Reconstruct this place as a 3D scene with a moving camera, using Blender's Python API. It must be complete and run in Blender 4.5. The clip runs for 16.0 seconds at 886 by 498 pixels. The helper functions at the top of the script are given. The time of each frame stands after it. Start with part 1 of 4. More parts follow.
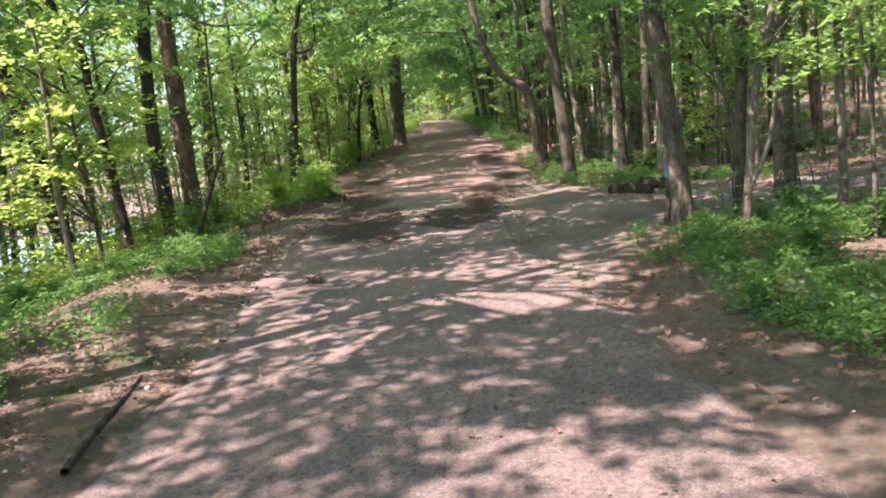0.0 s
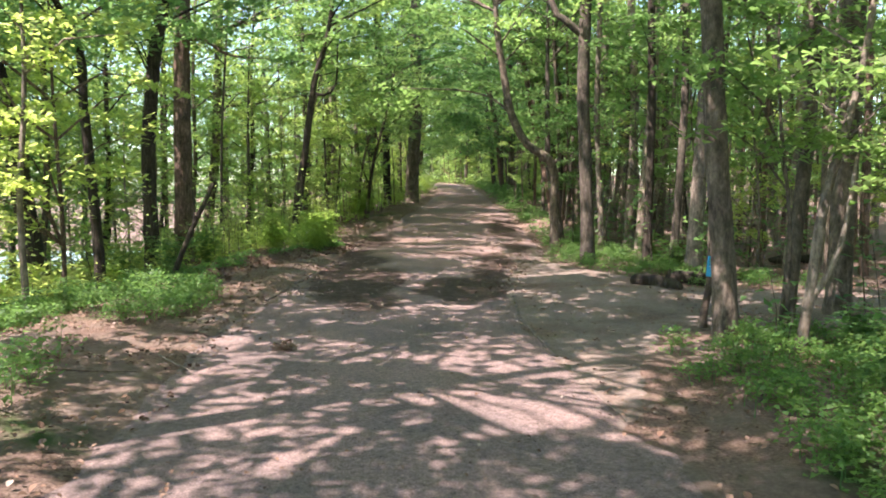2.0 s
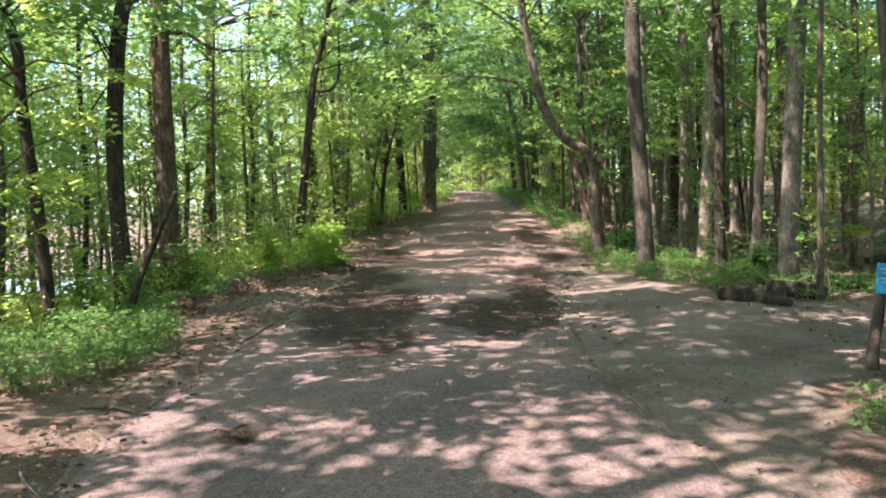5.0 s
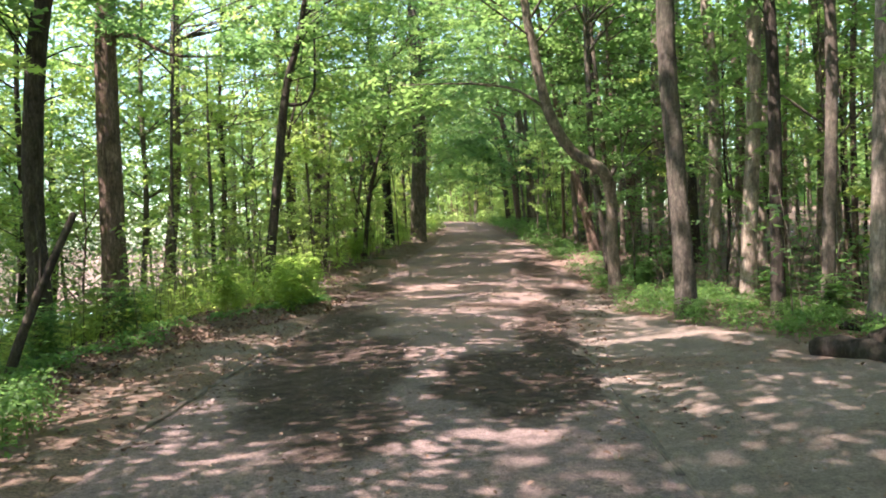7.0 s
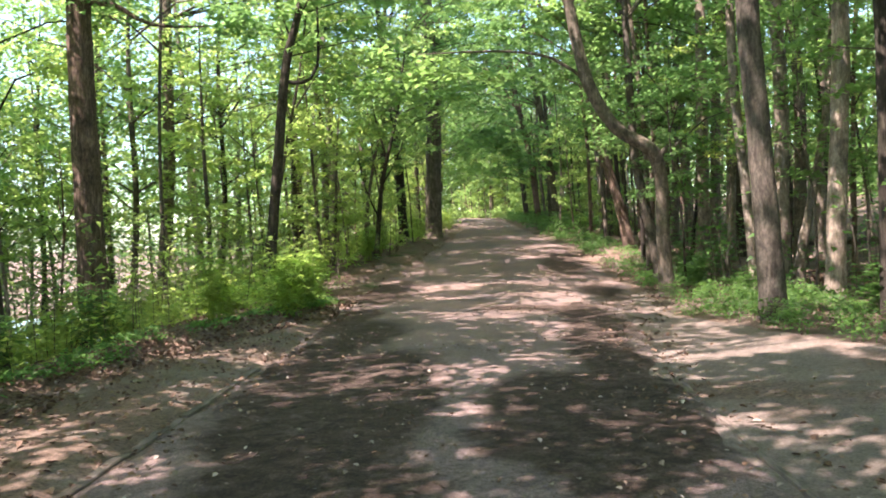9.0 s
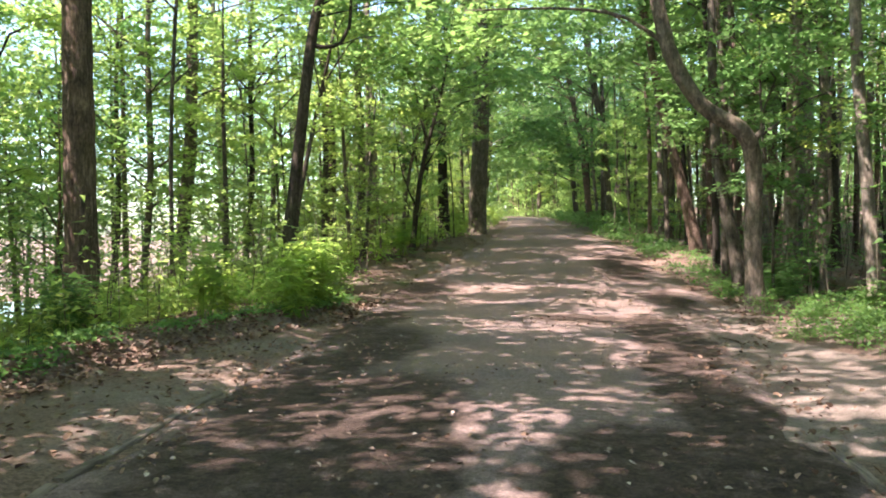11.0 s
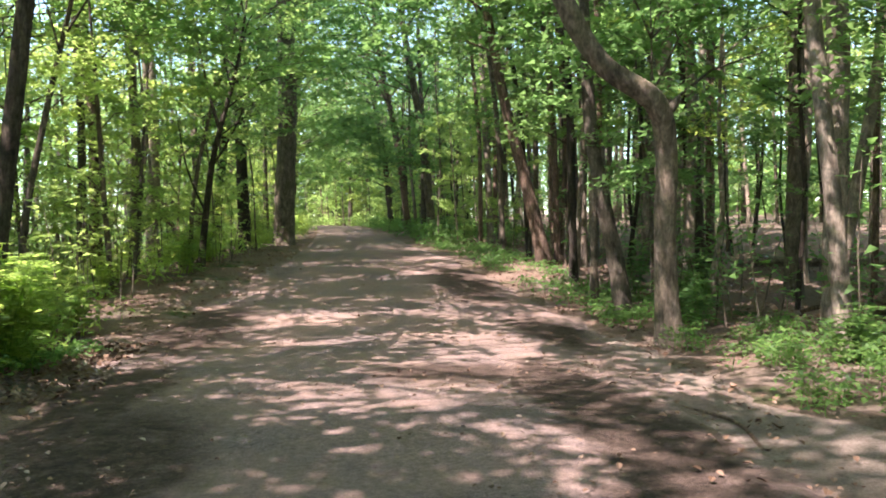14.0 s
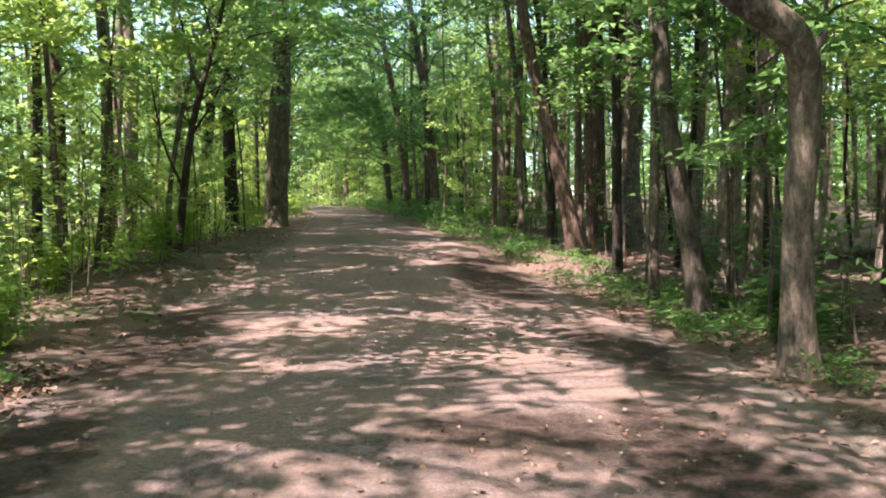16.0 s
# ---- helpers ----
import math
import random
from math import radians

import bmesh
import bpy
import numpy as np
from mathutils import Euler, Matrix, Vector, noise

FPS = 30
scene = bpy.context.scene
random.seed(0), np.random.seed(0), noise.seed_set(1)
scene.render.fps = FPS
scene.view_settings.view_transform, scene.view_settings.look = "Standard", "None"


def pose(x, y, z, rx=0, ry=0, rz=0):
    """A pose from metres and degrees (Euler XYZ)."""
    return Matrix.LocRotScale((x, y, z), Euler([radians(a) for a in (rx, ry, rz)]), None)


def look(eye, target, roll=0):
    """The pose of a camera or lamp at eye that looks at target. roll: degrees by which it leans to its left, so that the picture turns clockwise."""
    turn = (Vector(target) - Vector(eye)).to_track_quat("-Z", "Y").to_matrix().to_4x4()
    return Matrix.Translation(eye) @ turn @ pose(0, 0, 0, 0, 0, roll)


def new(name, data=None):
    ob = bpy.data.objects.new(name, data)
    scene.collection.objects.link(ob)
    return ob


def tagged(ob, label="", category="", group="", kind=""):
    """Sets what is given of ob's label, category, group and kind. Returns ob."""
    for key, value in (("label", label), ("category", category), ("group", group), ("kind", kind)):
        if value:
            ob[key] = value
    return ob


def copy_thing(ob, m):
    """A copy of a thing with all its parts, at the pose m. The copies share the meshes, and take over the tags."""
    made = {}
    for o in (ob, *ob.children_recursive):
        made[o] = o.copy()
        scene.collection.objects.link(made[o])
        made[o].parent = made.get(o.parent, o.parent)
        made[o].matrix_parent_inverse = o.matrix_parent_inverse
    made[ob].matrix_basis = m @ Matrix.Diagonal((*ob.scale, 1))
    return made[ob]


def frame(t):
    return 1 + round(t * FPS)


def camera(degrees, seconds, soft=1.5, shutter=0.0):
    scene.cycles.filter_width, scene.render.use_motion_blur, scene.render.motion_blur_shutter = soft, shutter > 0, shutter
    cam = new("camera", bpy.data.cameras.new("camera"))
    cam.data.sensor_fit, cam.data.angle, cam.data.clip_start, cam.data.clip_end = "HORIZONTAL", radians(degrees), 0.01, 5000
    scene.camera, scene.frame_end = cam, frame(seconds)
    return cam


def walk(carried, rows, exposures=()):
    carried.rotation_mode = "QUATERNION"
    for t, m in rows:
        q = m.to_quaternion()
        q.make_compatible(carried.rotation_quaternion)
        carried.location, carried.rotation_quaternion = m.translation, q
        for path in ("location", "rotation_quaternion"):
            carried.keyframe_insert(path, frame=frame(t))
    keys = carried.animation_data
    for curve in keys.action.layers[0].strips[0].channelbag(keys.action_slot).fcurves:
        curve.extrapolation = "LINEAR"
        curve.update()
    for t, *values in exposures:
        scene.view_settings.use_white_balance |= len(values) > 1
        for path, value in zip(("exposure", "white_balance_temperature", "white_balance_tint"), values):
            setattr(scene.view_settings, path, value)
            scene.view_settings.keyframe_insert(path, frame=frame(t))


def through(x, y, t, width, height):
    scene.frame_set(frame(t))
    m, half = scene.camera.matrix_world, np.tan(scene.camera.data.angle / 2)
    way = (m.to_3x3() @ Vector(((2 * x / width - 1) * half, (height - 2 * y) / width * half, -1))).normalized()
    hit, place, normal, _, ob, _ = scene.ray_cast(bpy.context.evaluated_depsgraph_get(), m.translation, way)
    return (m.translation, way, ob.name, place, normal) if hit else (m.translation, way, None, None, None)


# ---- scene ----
cam = camera(59.3, 16.0, soft=1.9, shutter=0.0)
# seconds, x, y, z, yaw, pitch, lean
ROWS = [
    (0.0, 0.026, 0.034, 1.743, 1.97, -8.78, 6.51),
    (0.5, 0.010, 0.360, 1.736, 1.36, -8.18, 3.01),
    (1.0, 0.018, 0.726, 1.731, 0.08, -5.78, 0.41),
    (1.5, 0.036, 1.147, 1.735, 2.35, -3.77, 0.47),
    (2.0, -0.003, 1.542, 1.690, 1.97, -4.18, -0.69),
    (2.5, 0.007, 2.028, 1.644, 2.77, -4.55, 0.10),
    (3.0, -0.085, 2.502, 1.579, 2.85, -5.96, -0.08),
    (3.5, -0.125, 2.950, 1.576, 2.26, -7.22, 0.09),
    (4.0, -0.169, 3.483, 1.590, 4.15, -4.93, 2.08),
    (4.5, -0.210, 4.000, 1.567, 3.68, -3.88, 1.67),
    (7.0, -0.446, 7.362, 1.447, 2.54, -1.09, 1.90),
    (7.5, -0.519, 7.929, 1.418, 3.56, -0.64, 1.92),
    (8.0, -0.603, 8.445, 1.385, 3.46, -0.77, 2.65),
    (10.5, -0.838, 11.193, 1.252, 4.36, -1.50, 1.34),
    (11.0, -0.835, 11.773, 1.219, 6.73, -1.24, 0.25),
    (11.5, -0.852, 12.454, 1.227, 8.91, -0.67, 1.25),
    (12.0, -0.869, 13.086, 1.221, 5.18, -0.64, 1.92),
    (12.5, -0.910, 13.751, 1.196, 0.06, -0.89, 2.34),
    (13.0, -1.018, 14.377, 1.176, -3.75, -1.24, 2.03),
    (13.5, -1.071, 15.009, 1.207, -5.03, -0.62, 1.34),
    (14.0, -1.137, 15.587, 1.215, -7.36, -0.64, 0.74),
    (14.5, -1.129, 16.220, 1.205, -7.18, -1.25, 0.94),
    (15.0, -1.139, 16.845, 1.224, -7.27, -2.14, 1.85),
    (15.5, -1.166, 17.441, 1.268, -7.38, -2.27, 1.61),
    (16.0, -1.262, 17.983, 1.279, -7.81, -2.04, 0.19),
]
walk(cam, [(t, pose(x, y, z) @ pose(0, 0, 0, 0, 0, yaw) @ pose(0, 0, 0, 90 + pitch) @ pose(0, 0, 0, 0, 0, -lean)) for t, x, y, z, yaw, pitch, lean in ROWS],
     [(0.0, 2.1), (4.5, 2.16), (7.5, 2.27), (11.0, 2.34), (13.0, 2.29), (16.0, 2.19)])

# ---- world, sun ----
SUN_ELEV, SUN_AZ = 60.0, 232.0  # degrees; azimuth clockwise from +y
world = bpy.data.worlds.new("world")
scene.world = world
world.use_nodes = True
wt = world.node_tree
sky = wt.nodes.new("ShaderNodeTexSky")
sky.sky_type, sky.sun_disc = 'NISHITA', False
sky.sun_elevation, sky.sun_rotation = radians(SUN_ELEV), radians(SUN_AZ)
wt.links.new(sky.outputs[0], wt.nodes["Background"].inputs[0])
wt.nodes["Background"].inputs[1].default_value = 0.145
sun = new("sun", bpy.data.lights.new("sun", 'SUN'))
sun.data.energy, sun.data.angle, sun.data.color = 5.0, radians(0.53), (1.0, 0.84, 0.82)
az, el = radians(SUN_AZ), radians(SUN_ELEV)
sun.matrix_world = look((40 * math.sin(az) * math.cos(el), 40 * math.cos(az) * math.cos(el), 40 * math.sin(el)), (0, 0, 0))


# ---- materials ----
def mat(name, rough=0.85, spec=0.3):
    m = bpy.data.materials.new(name)
    m.use_nodes = True
    b = m.node_tree.nodes["Principled BSDF"]
    b.inputs["Roughness"].default_value = rough
    b.inputs["Specular IOR Level"].default_value = spec
    return m, m.node_tree, b


def noise_node(nt, scale, detail=4.0, rough=0.55, vec=None, distort=0.0):
    n = nt.nodes.new("ShaderNodeTexNoise")
    n.inputs["Scale"].default_value, n.inputs["Detail"].default_value = scale, detail
    n.inputs["Roughness"].default_value, n.inputs["Distortion"].default_value = rough, distort
    if vec is not None:
        nt.links.new(vec, n.inputs["Vector"])
    return n.outputs["Fac"]


def ramp(nt, fac, stops):
    r = nt.nodes.new("ShaderNodeValToRGB")
    while len(r.color_ramp.elements) < len(stops):
        r.color_ramp.elements.new(0.5)
    for e, (p, c) in zip(r.color_ramp.elements, stops):
        e.position, e.color = p, (*c, 1)
    nt.links.new(fac, r.inputs[0])
    return r.outputs[0]


def mixc(nt, fac, a, b, mode='MIX'):
    n = nt.nodes.new("ShaderNodeMix")
    n.data_type, n.blend_type = 'RGBA', mode
    for sock, v in ((n.inputs[0], fac), (n.inputs[6], a), (n.inputs[7], b)):
        if isinstance(v, (int, float)):
            sock.default_value = v
        elif isinstance(v, tuple):
            sock.default_value = (*v, 1)
        else:
            nt.links.new(v, sock)
    return n.outputs[2]


def calc(nt, op, a, b=0.0, c=0.0, clamp=False):
    n = nt.nodes.new("ShaderNodeMath")
    n.operation, n.use_clamp = op, clamp
    for sock, v in zip(n.inputs, (a, b, c)):
        if isinstance(v, (int, float)):
            sock.default_value = v
        else:
            nt.links.new(v, sock)
    return n.outputs[0]


def coords(nt, scale=(1, 1, 1)):
    tc = nt.nodes.new("ShaderNodeTexCoord")
    mp = nt.nodes.new("ShaderNodeMapping")
    mp.inputs["Scale"].default_value = scale
    nt.links.new(tc.outputs["Object"], mp.inputs["Vector"])
    return mp.outputs[0]


def bump(nt, b, height, strength, dist):
    n = nt.nodes.new("ShaderNodeBump")
    n.inputs["Strength"].default_value, n.inputs["Distance"].default_value = strength, dist
    nt.links.new(height, n.inputs["Height"])
    nt.links.new(n.outputs[0], b.inputs["Normal"])


def ellipse(nt, pos, cx, cy, rx, ry, soft):
    """1 inside an ellipse on the ground, 0 outside."""
    s = nt.nodes.new("ShaderNodeSeparateXYZ")
    nt.links.new(pos, s.inputs[0])
    dx = calc(nt, 'MULTIPLY', calc(nt, 'SUBTRACT', s.outputs[0], cx), 1 / rx)
    dy = calc(nt, 'MULTIPLY', calc(nt, 'SUBTRACT', s.outputs[1], cy), 1 / ry)
    d = calc(nt, 'SQRT', calc(nt, 'ADD', calc(nt, 'MULTIPLY', dx, dx), calc(nt, 'MULTIPLY', dy, dy)))
    return calc(nt, 'MULTIPLY_ADD', d, -1 / soft, 1 + 1 / soft - 0.5, clamp=True)


def wobble(nt, pos, scale, amount):
    n = nt.nodes.new("ShaderNodeTexNoise")
    n.inputs["Scale"].default_value, n.inputs["Detail"].default_value = scale, 5
    nt.links.new(pos, n.inputs["Vector"])
    v = nt.nodes.new("ShaderNodeVectorMath")
    v.operation = 'MULTIPLY_ADD'
    nt.links.new(n.outputs["Color"], v.inputs[0])
    v.inputs[1].default_value = (amount,) * 3
    v.inputs[2].default_value = (-amount / 2,) * 3
    w = nt.nodes.new("ShaderNodeVectorMath")
    nt.links.new(v.outputs[0], w.inputs[0])
    nt.links.new(pos, w.inputs[1])
    return w.outputs[0]


def ground_mat():
    m, nt, b = mat("forest_floor", 0.95, 0.15)
    p = coords(nt)
    litter = ramp(nt, noise_node(nt, 38, 6, 0.7, p), [(0.3, (0.045, 0.03, 0.022)), (0.5, (0.175, 0.116, 0.09)), (0.72, (0.37, 0.26, 0.205))])
    soil = ramp(nt, noise_node(nt, 14, 6, 0.6, p), [(0.3, (0.12, 0.09, 0.072)), (0.7, (0.265, 0.2, 0.165))])
    base = mixc(nt, ramp(nt, noise_node(nt, 0.9, 5, 0.6, p), [(0.42, (0, 0, 0)), (0.58, (1, 1, 1))]), litter, soil)
    moss = ramp(nt, noise_node(nt, 60, 4, 0.7, p), [(0.3, (0.02, 0.035, 0.012)), (0.7, (0.07, 0.12, 0.03))])
    base = mixc(nt, ramp(nt, noise_node(nt, 0.55, 6, 0.65, p, 0.4), [(0.56, (0, 0, 0)), (0.66, (1, 1, 1))]), base, moss)
    nt.links.new(base, b.inputs["Base Color"])
    bump(nt, b, noise_node(nt, 30, 8, 0.75, p), 1.0, 0.05)
    return m


def road_mat():
    m, nt, b = mat("compacted_grey_dirt", 0.9, 0.2)
    p = coords(nt)
    fine = noise_node(nt, 90, 6, 0.75, p)
    base = ramp(nt, fine, [(0.32, (0.085, 0.065, 0.06)), (0.5, (0.208, 0.163, 0.153)), (0.69, (0.41, 0.312, 0.3))])
    grit = noise_node(nt, 22, 7, 0.75, p)
    base = mixc(nt, 1.0, base, ramp(nt, grit, [(0.3, (0.42, 0.4, 0.39)), (0.5, (1.0, 1.0, 1.0)), (0.72, (1.55, 1.48, 1.45))]), 'MULTIPLY')
    vor = nt.nodes.new("ShaderNodeTexVoronoi")
    vor.inputs["Scale"].default_value = 16
    nt.links.new(p, vor.inputs["Vector"])
    chip = calc(nt, 'MULTIPLY', calc(nt, 'LESS_THAN', vor.outputs["Distance"], 0.16), calc(nt, 'GREATER_THAN', noise_node(nt, 5, 3, 0.6, p), 0.55))
    base = mixc(nt, calc(nt, 'MULTIPLY', chip, 0.8), base, (0.05, 0.036, 0.03))
    tint = ramp(nt, noise_node(nt, 0.8, 6, 0.6, p), [(0.35, (0.74, 0.74, 0.75)), (0.65, (1.16, 1.06, 1.02))])
    base = mixc(nt, 1.0, base, tint, 'MULTIPLY')
    # reddish dirt towards the soft verges
    red = ramp(nt, noise_node(nt, 25, 6, 0.7, p), [(0.3, (0.16, 0.105, 0.085)), (0.7, (0.36, 0.25, 0.205))])
    far = nt.nodes.new("ShaderNodeSeparateXYZ")
    nt.links.new(p, far.inputs[0])
    late = calc(nt, 'MULTIPLY_ADD', far.outputs[1], 0.1, -1.2, clamp=True)
    blot = ramp(nt, noise_node(nt, 0.7, 6, 0.65, p, 0.5), [(0.42, (0, 0, 0)), (0.62, (1, 1, 1))])
    base = mixc(nt, calc(nt, 'MULTIPLY', late, calc(nt, 'MULTIPLY', blot, 0.8)), base, red)
    # damp dark mud across the wheel tracks
    w = wobble(nt, wobble(nt, p, 1.3, 0.6), 5.0, 0.45)
    mud = None
    for cx, cy, rx, ry, soft in ((-1.95, 15.6, 0.78, 2.7, 0.25), (-1.45, 13.0, 0.42, 1.0, 0.4), (-0.1, 14.9, 0.78, 1.75, 0.2), (0.42, 17.4, 0.36, 3.0, 0.35), (-2.7, 17.6, 0.4, 2.4, 0.4), (-2.45, 19.8, 0.5, 1.6, 0.6),
                                 (0.62, 20.8, 0.42, 2.3, 0.35), (-3.0, 21.6, 0.4, 2.0, 0.6), (-0.2, 22.4, 0.75, 0.45, 0.8), (-3.0, 26.0, 0.6, 2.2, 0.7), (1.4, 25.0, 0.4, 1.6, 0.7), (1.2, 30.5, 0.6, 2.6, 0.8)):
        e = ellipse(nt, w, cx, cy, rx, ry, soft)
        mud = e if mud is None else calc(nt, 'MAXIMUM', mud, e)
    mud = calc(nt, 'MULTIPLY', mud, ramp(nt, noise_node(nt, 2.6, 8, 0.7, wobble(nt, p, 4.0, 0.3)), [(0.34, (0.55, 0.55, 0.55)), (0.46, (1, 1, 1))]))
    clod = calc(nt, 'ADD', calc(nt, 'MULTIPLY', noise_node(nt, 45, 7, 0.75, p), 0.5), calc(nt, 'MULTIPLY', noise_node(nt, 7, 6, 0.7, p, 0.6), 0.5))
    mudc = ramp(nt, clod, [(0.38, (0.018, 0.012, 0.009)), (0.52, (0.07, 0.047, 0.037)), (0.68, (0.19, 0.135, 0.11))])
    base = mixc(nt, calc(nt, 'MULTIPLY', mud, 0.96), base, mudc)
    nt.links.new(base, b.inputs["Base Color"])
    h = calc(nt, 'ADD', fine, calc(nt, 'MULTIPLY', noise_node(nt, 14, 6, 0.7, p), calc(nt, 'MULTIPLY_ADD', mud, 4.0, 0.6)))
    bump(nt, b, calc(nt, 'ADD', h, calc(nt, 'MULTIPLY', chip, 0.5)), 0.9, 0.022)
    return m


def trail_mat(name, cover):
    m, nt, b = mat(name, 0.95, 0.15)
    p = coords(nt)
    base = ramp(nt, noise_node(nt, 60, 7, 0.75, p), [(0.28, (0.085, 0.07, 0.062)), (0.52, (0.21, 0.173, 0.156)), (0.8, (0.39, 0.318, 0.29))])
    base = mixc(nt, 1.0, base, ramp(nt, noise_node(nt, 17, 7, 0.75, p), [(0.3, (0.62, 0.6, 0.58)), (0.5, (1.0, 1.0, 1.0)), (0.72, (1.28, 1.24, 1.2))]), 'MULTIPLY')
    tint = ramp(nt, noise_node(nt, 1.1, 6, 0.6, p), [(0.35, (0.72, 0.70, 0.66)), (0.65, (1.1, 1.05, 1.0))])
    base = mixc(nt, 1.0, base, tint, 'MULTIPLY')
    litter = ramp(nt, noise_node(nt, 34, 6, 0.7, p), [(0.35, (0.05, 0.033, 0.024)), (0.7, (0.26, 0.175, 0.135))])
    base = mixc(nt, ramp(nt, noise_node(nt, 0.75, 7, 0.7, p, 0.6), [(cover, (0, 0, 0)), (cover + 0.12, (0.85, 0.85, 0.85))]), base, litter)
    nt.links.new(base, b.inputs["Base Color"])
    bump(nt, b, noise_node(nt, 40, 8, 0.75, p), 0.8, 0.025)
    return m


def bark_mat(name, dark, mid, light, stretch=6.0, deep=0.6, moss=0.0, dist=0.03):
    m, nt, b = mat(name, 0.92, 0.2)
    p = coords(nt, (stretch, stretch, 1.0))
    n = noise_node(nt, 3.2, 8, 0.7, p, 0.6)
    base = ramp(nt, n, [(0.3, dark), (0.52, mid), (0.75, light)])
    q = coords(nt)
    patch = ramp(nt, noise_node(nt, 3.1, 8, 0.7, q, 0.8), [(0.38, (0.55, 0.57, 0.56)), (0.52, (0.95, 0.94, 0.92)), (0.68, (1.3, 1.26, 1.2))])
    base = mixc(nt, 1.0, base, patch, 'MULTIPLY')
    if moss:
        g = ramp(nt, noise_node(nt, 1.7, 6, 0.7, q), [(0.5, (0, 0, 0)), (0.7, (1, 1, 1))])
        base = mixc(nt, calc(nt, 'MULTIPLY', g, moss), base, (0.075, 0.095, 0.045))
    speck = noise_node(nt, 34, 5, 0.7, coords(nt, (1.0, 1.0, 0.45)))
    base = mixc(nt, 1.0, base, ramp(nt, speck, [(0.35, (0.62, 0.62, 0.62)), (0.65, (1.25, 1.25, 1.25))]), 'MULTIPLY')
    n = calc(nt, 'ADD', n, calc(nt, 'MULTIPLY', speck, 0.35))
    info = nt.nodes.new("ShaderNodeObjectInfo")
    base = mixc(nt, 1.0, base, ramp(nt, info.outputs["Random"], [(0.0, (0.72, 0.72, 0.72)), (1.0, (1.2, 1.15, 1.1))]), 'MULTIPLY')
    nt.links.new(base, b.inputs["Base Color"])
    bump(nt, b, n, deep, dist)
    return m


def leaf_mat(name, dark, light, through, share=0.45):
    m, nt, b = mat(name, 0.55, 0.35)
    geo = nt.nodes.new("ShaderNodeNewGeometry")
    info = nt.nodes.new("ShaderNodeObjectInfo")
    r = geo.outputs["Random Per Island"]
    base = ramp(nt, r, [(0.0, dark), (0.9, light), (1.0, (light[0] * 1.2, light[1] * 1.06, light[2]))])
    vary = ramp(nt, info.outputs["Random"], [(0.0, (0.8, 0.86, 0.9)), (1.0, (1.2, 1.1, 0.95))])
    base = mixc(nt, 1.0, base, vary, 'MULTIPLY')
    nt.links.new(base, b.inputs["Base Color"])
    t = nt.nodes.new("ShaderNodeBsdfTranslucent")
    tc = mixc(nt, 1.0, ramp(nt, r, [(0.0, tuple(0.82 * c for c in through)), (1.0, tuple(1.12 * c for c in through))]), vary, 'MULTIPLY')
    nt.links.new(tc, t.inputs["Color"])
    mx = nt.nodes.new("ShaderNodeMixShader")
    mx.inputs[0].default_value = share
    nt.links.new(b.outputs[0], mx.inputs[1])
    nt.links.new(t.outputs[0], mx.inputs[2])
    nt.links.new(mx.outputs[0], nt.nodes["Material Output"].inputs["Surface"])
    return m


GROUND, ROAD, TRAIL, SHOULDER = ground_mat(), road_mat(), trail_mat("pale_dry_dirt", 0.5), trail_mat("littered_brown_dirt", 0.38)
BARK_BROWN = bark_mat("fissured_brown_bark", (0.05, 0.034, 0.026), (0.17, 0.12, 0.095), (0.36, 0.27, 0.225), 7.0, 1.0, 0.0, 0.05)
BARK_DARK = bark_mat("dark_bark", (0.018, 0.014, 0.012), (0.055, 0.045, 0.037), (0.12, 0.10, 0.085), 6.0, 0.8, 0.25, 0.04)
BARK_GREY = bark_mat("grey_brown_bark", (0.045, 0.037, 0.03), (0.138, 0.115, 0.095), (0.27, 0.228, 0.19), 3.6, 0.9, 0.35, 0.03)
BARK_PALE = bark_mat("pale_bark", (0.10, 0.08, 0.067), (0.25, 0.21, 0.175), (0.42, 0.36, 0.31), 4.0, 0.7, 0.25, 0.025)
LEAF_CANOPY = leaf_mat("canopy_leaf", (0.048, 0.09, 0.026), (0.112, 0.172, 0.055), (0.285, 0.48, 0.15), 0.52)
LEAF_BRIGHT = leaf_mat("understory_leaf", (0.065, 0.11, 0.034), (0.17, 0.24, 0.07), (0.56, 0.74, 0.22), 0.56)
LEAF_LOW = leaf_mat("undergrowth_leaf", (0.03, 0.075, 0.024), (0.085, 0.165, 0.046), (0.23, 0.43, 0.12), 0.43)
LEAF_LIME = leaf_mat("lime_shrub_leaf", (0.095, 0.16, 0.04), (0.2, 0.3, 0.07), (0.52, 0.72, 0.17), 0.52)


def dead_leaf_mat():
    m, nt, b = mat("dead_leaf", 0.8, 0.25)
    geo = nt.nodes.new("ShaderNodeNewGeometry")
    nt.links.new(ramp(nt, geo.outputs["Random Per Island"], [(0.0, (0.06, 0.034, 0.022)), (0.5, (0.15, 0.088, 0.058)), (0.93, (0.22, 0.145, 0.11)), (1.0, (0.30, 0.24, 0.20))]), b.inputs["Base Color"])
    return m


DEAD_LEAF = dead_leaf_mat()


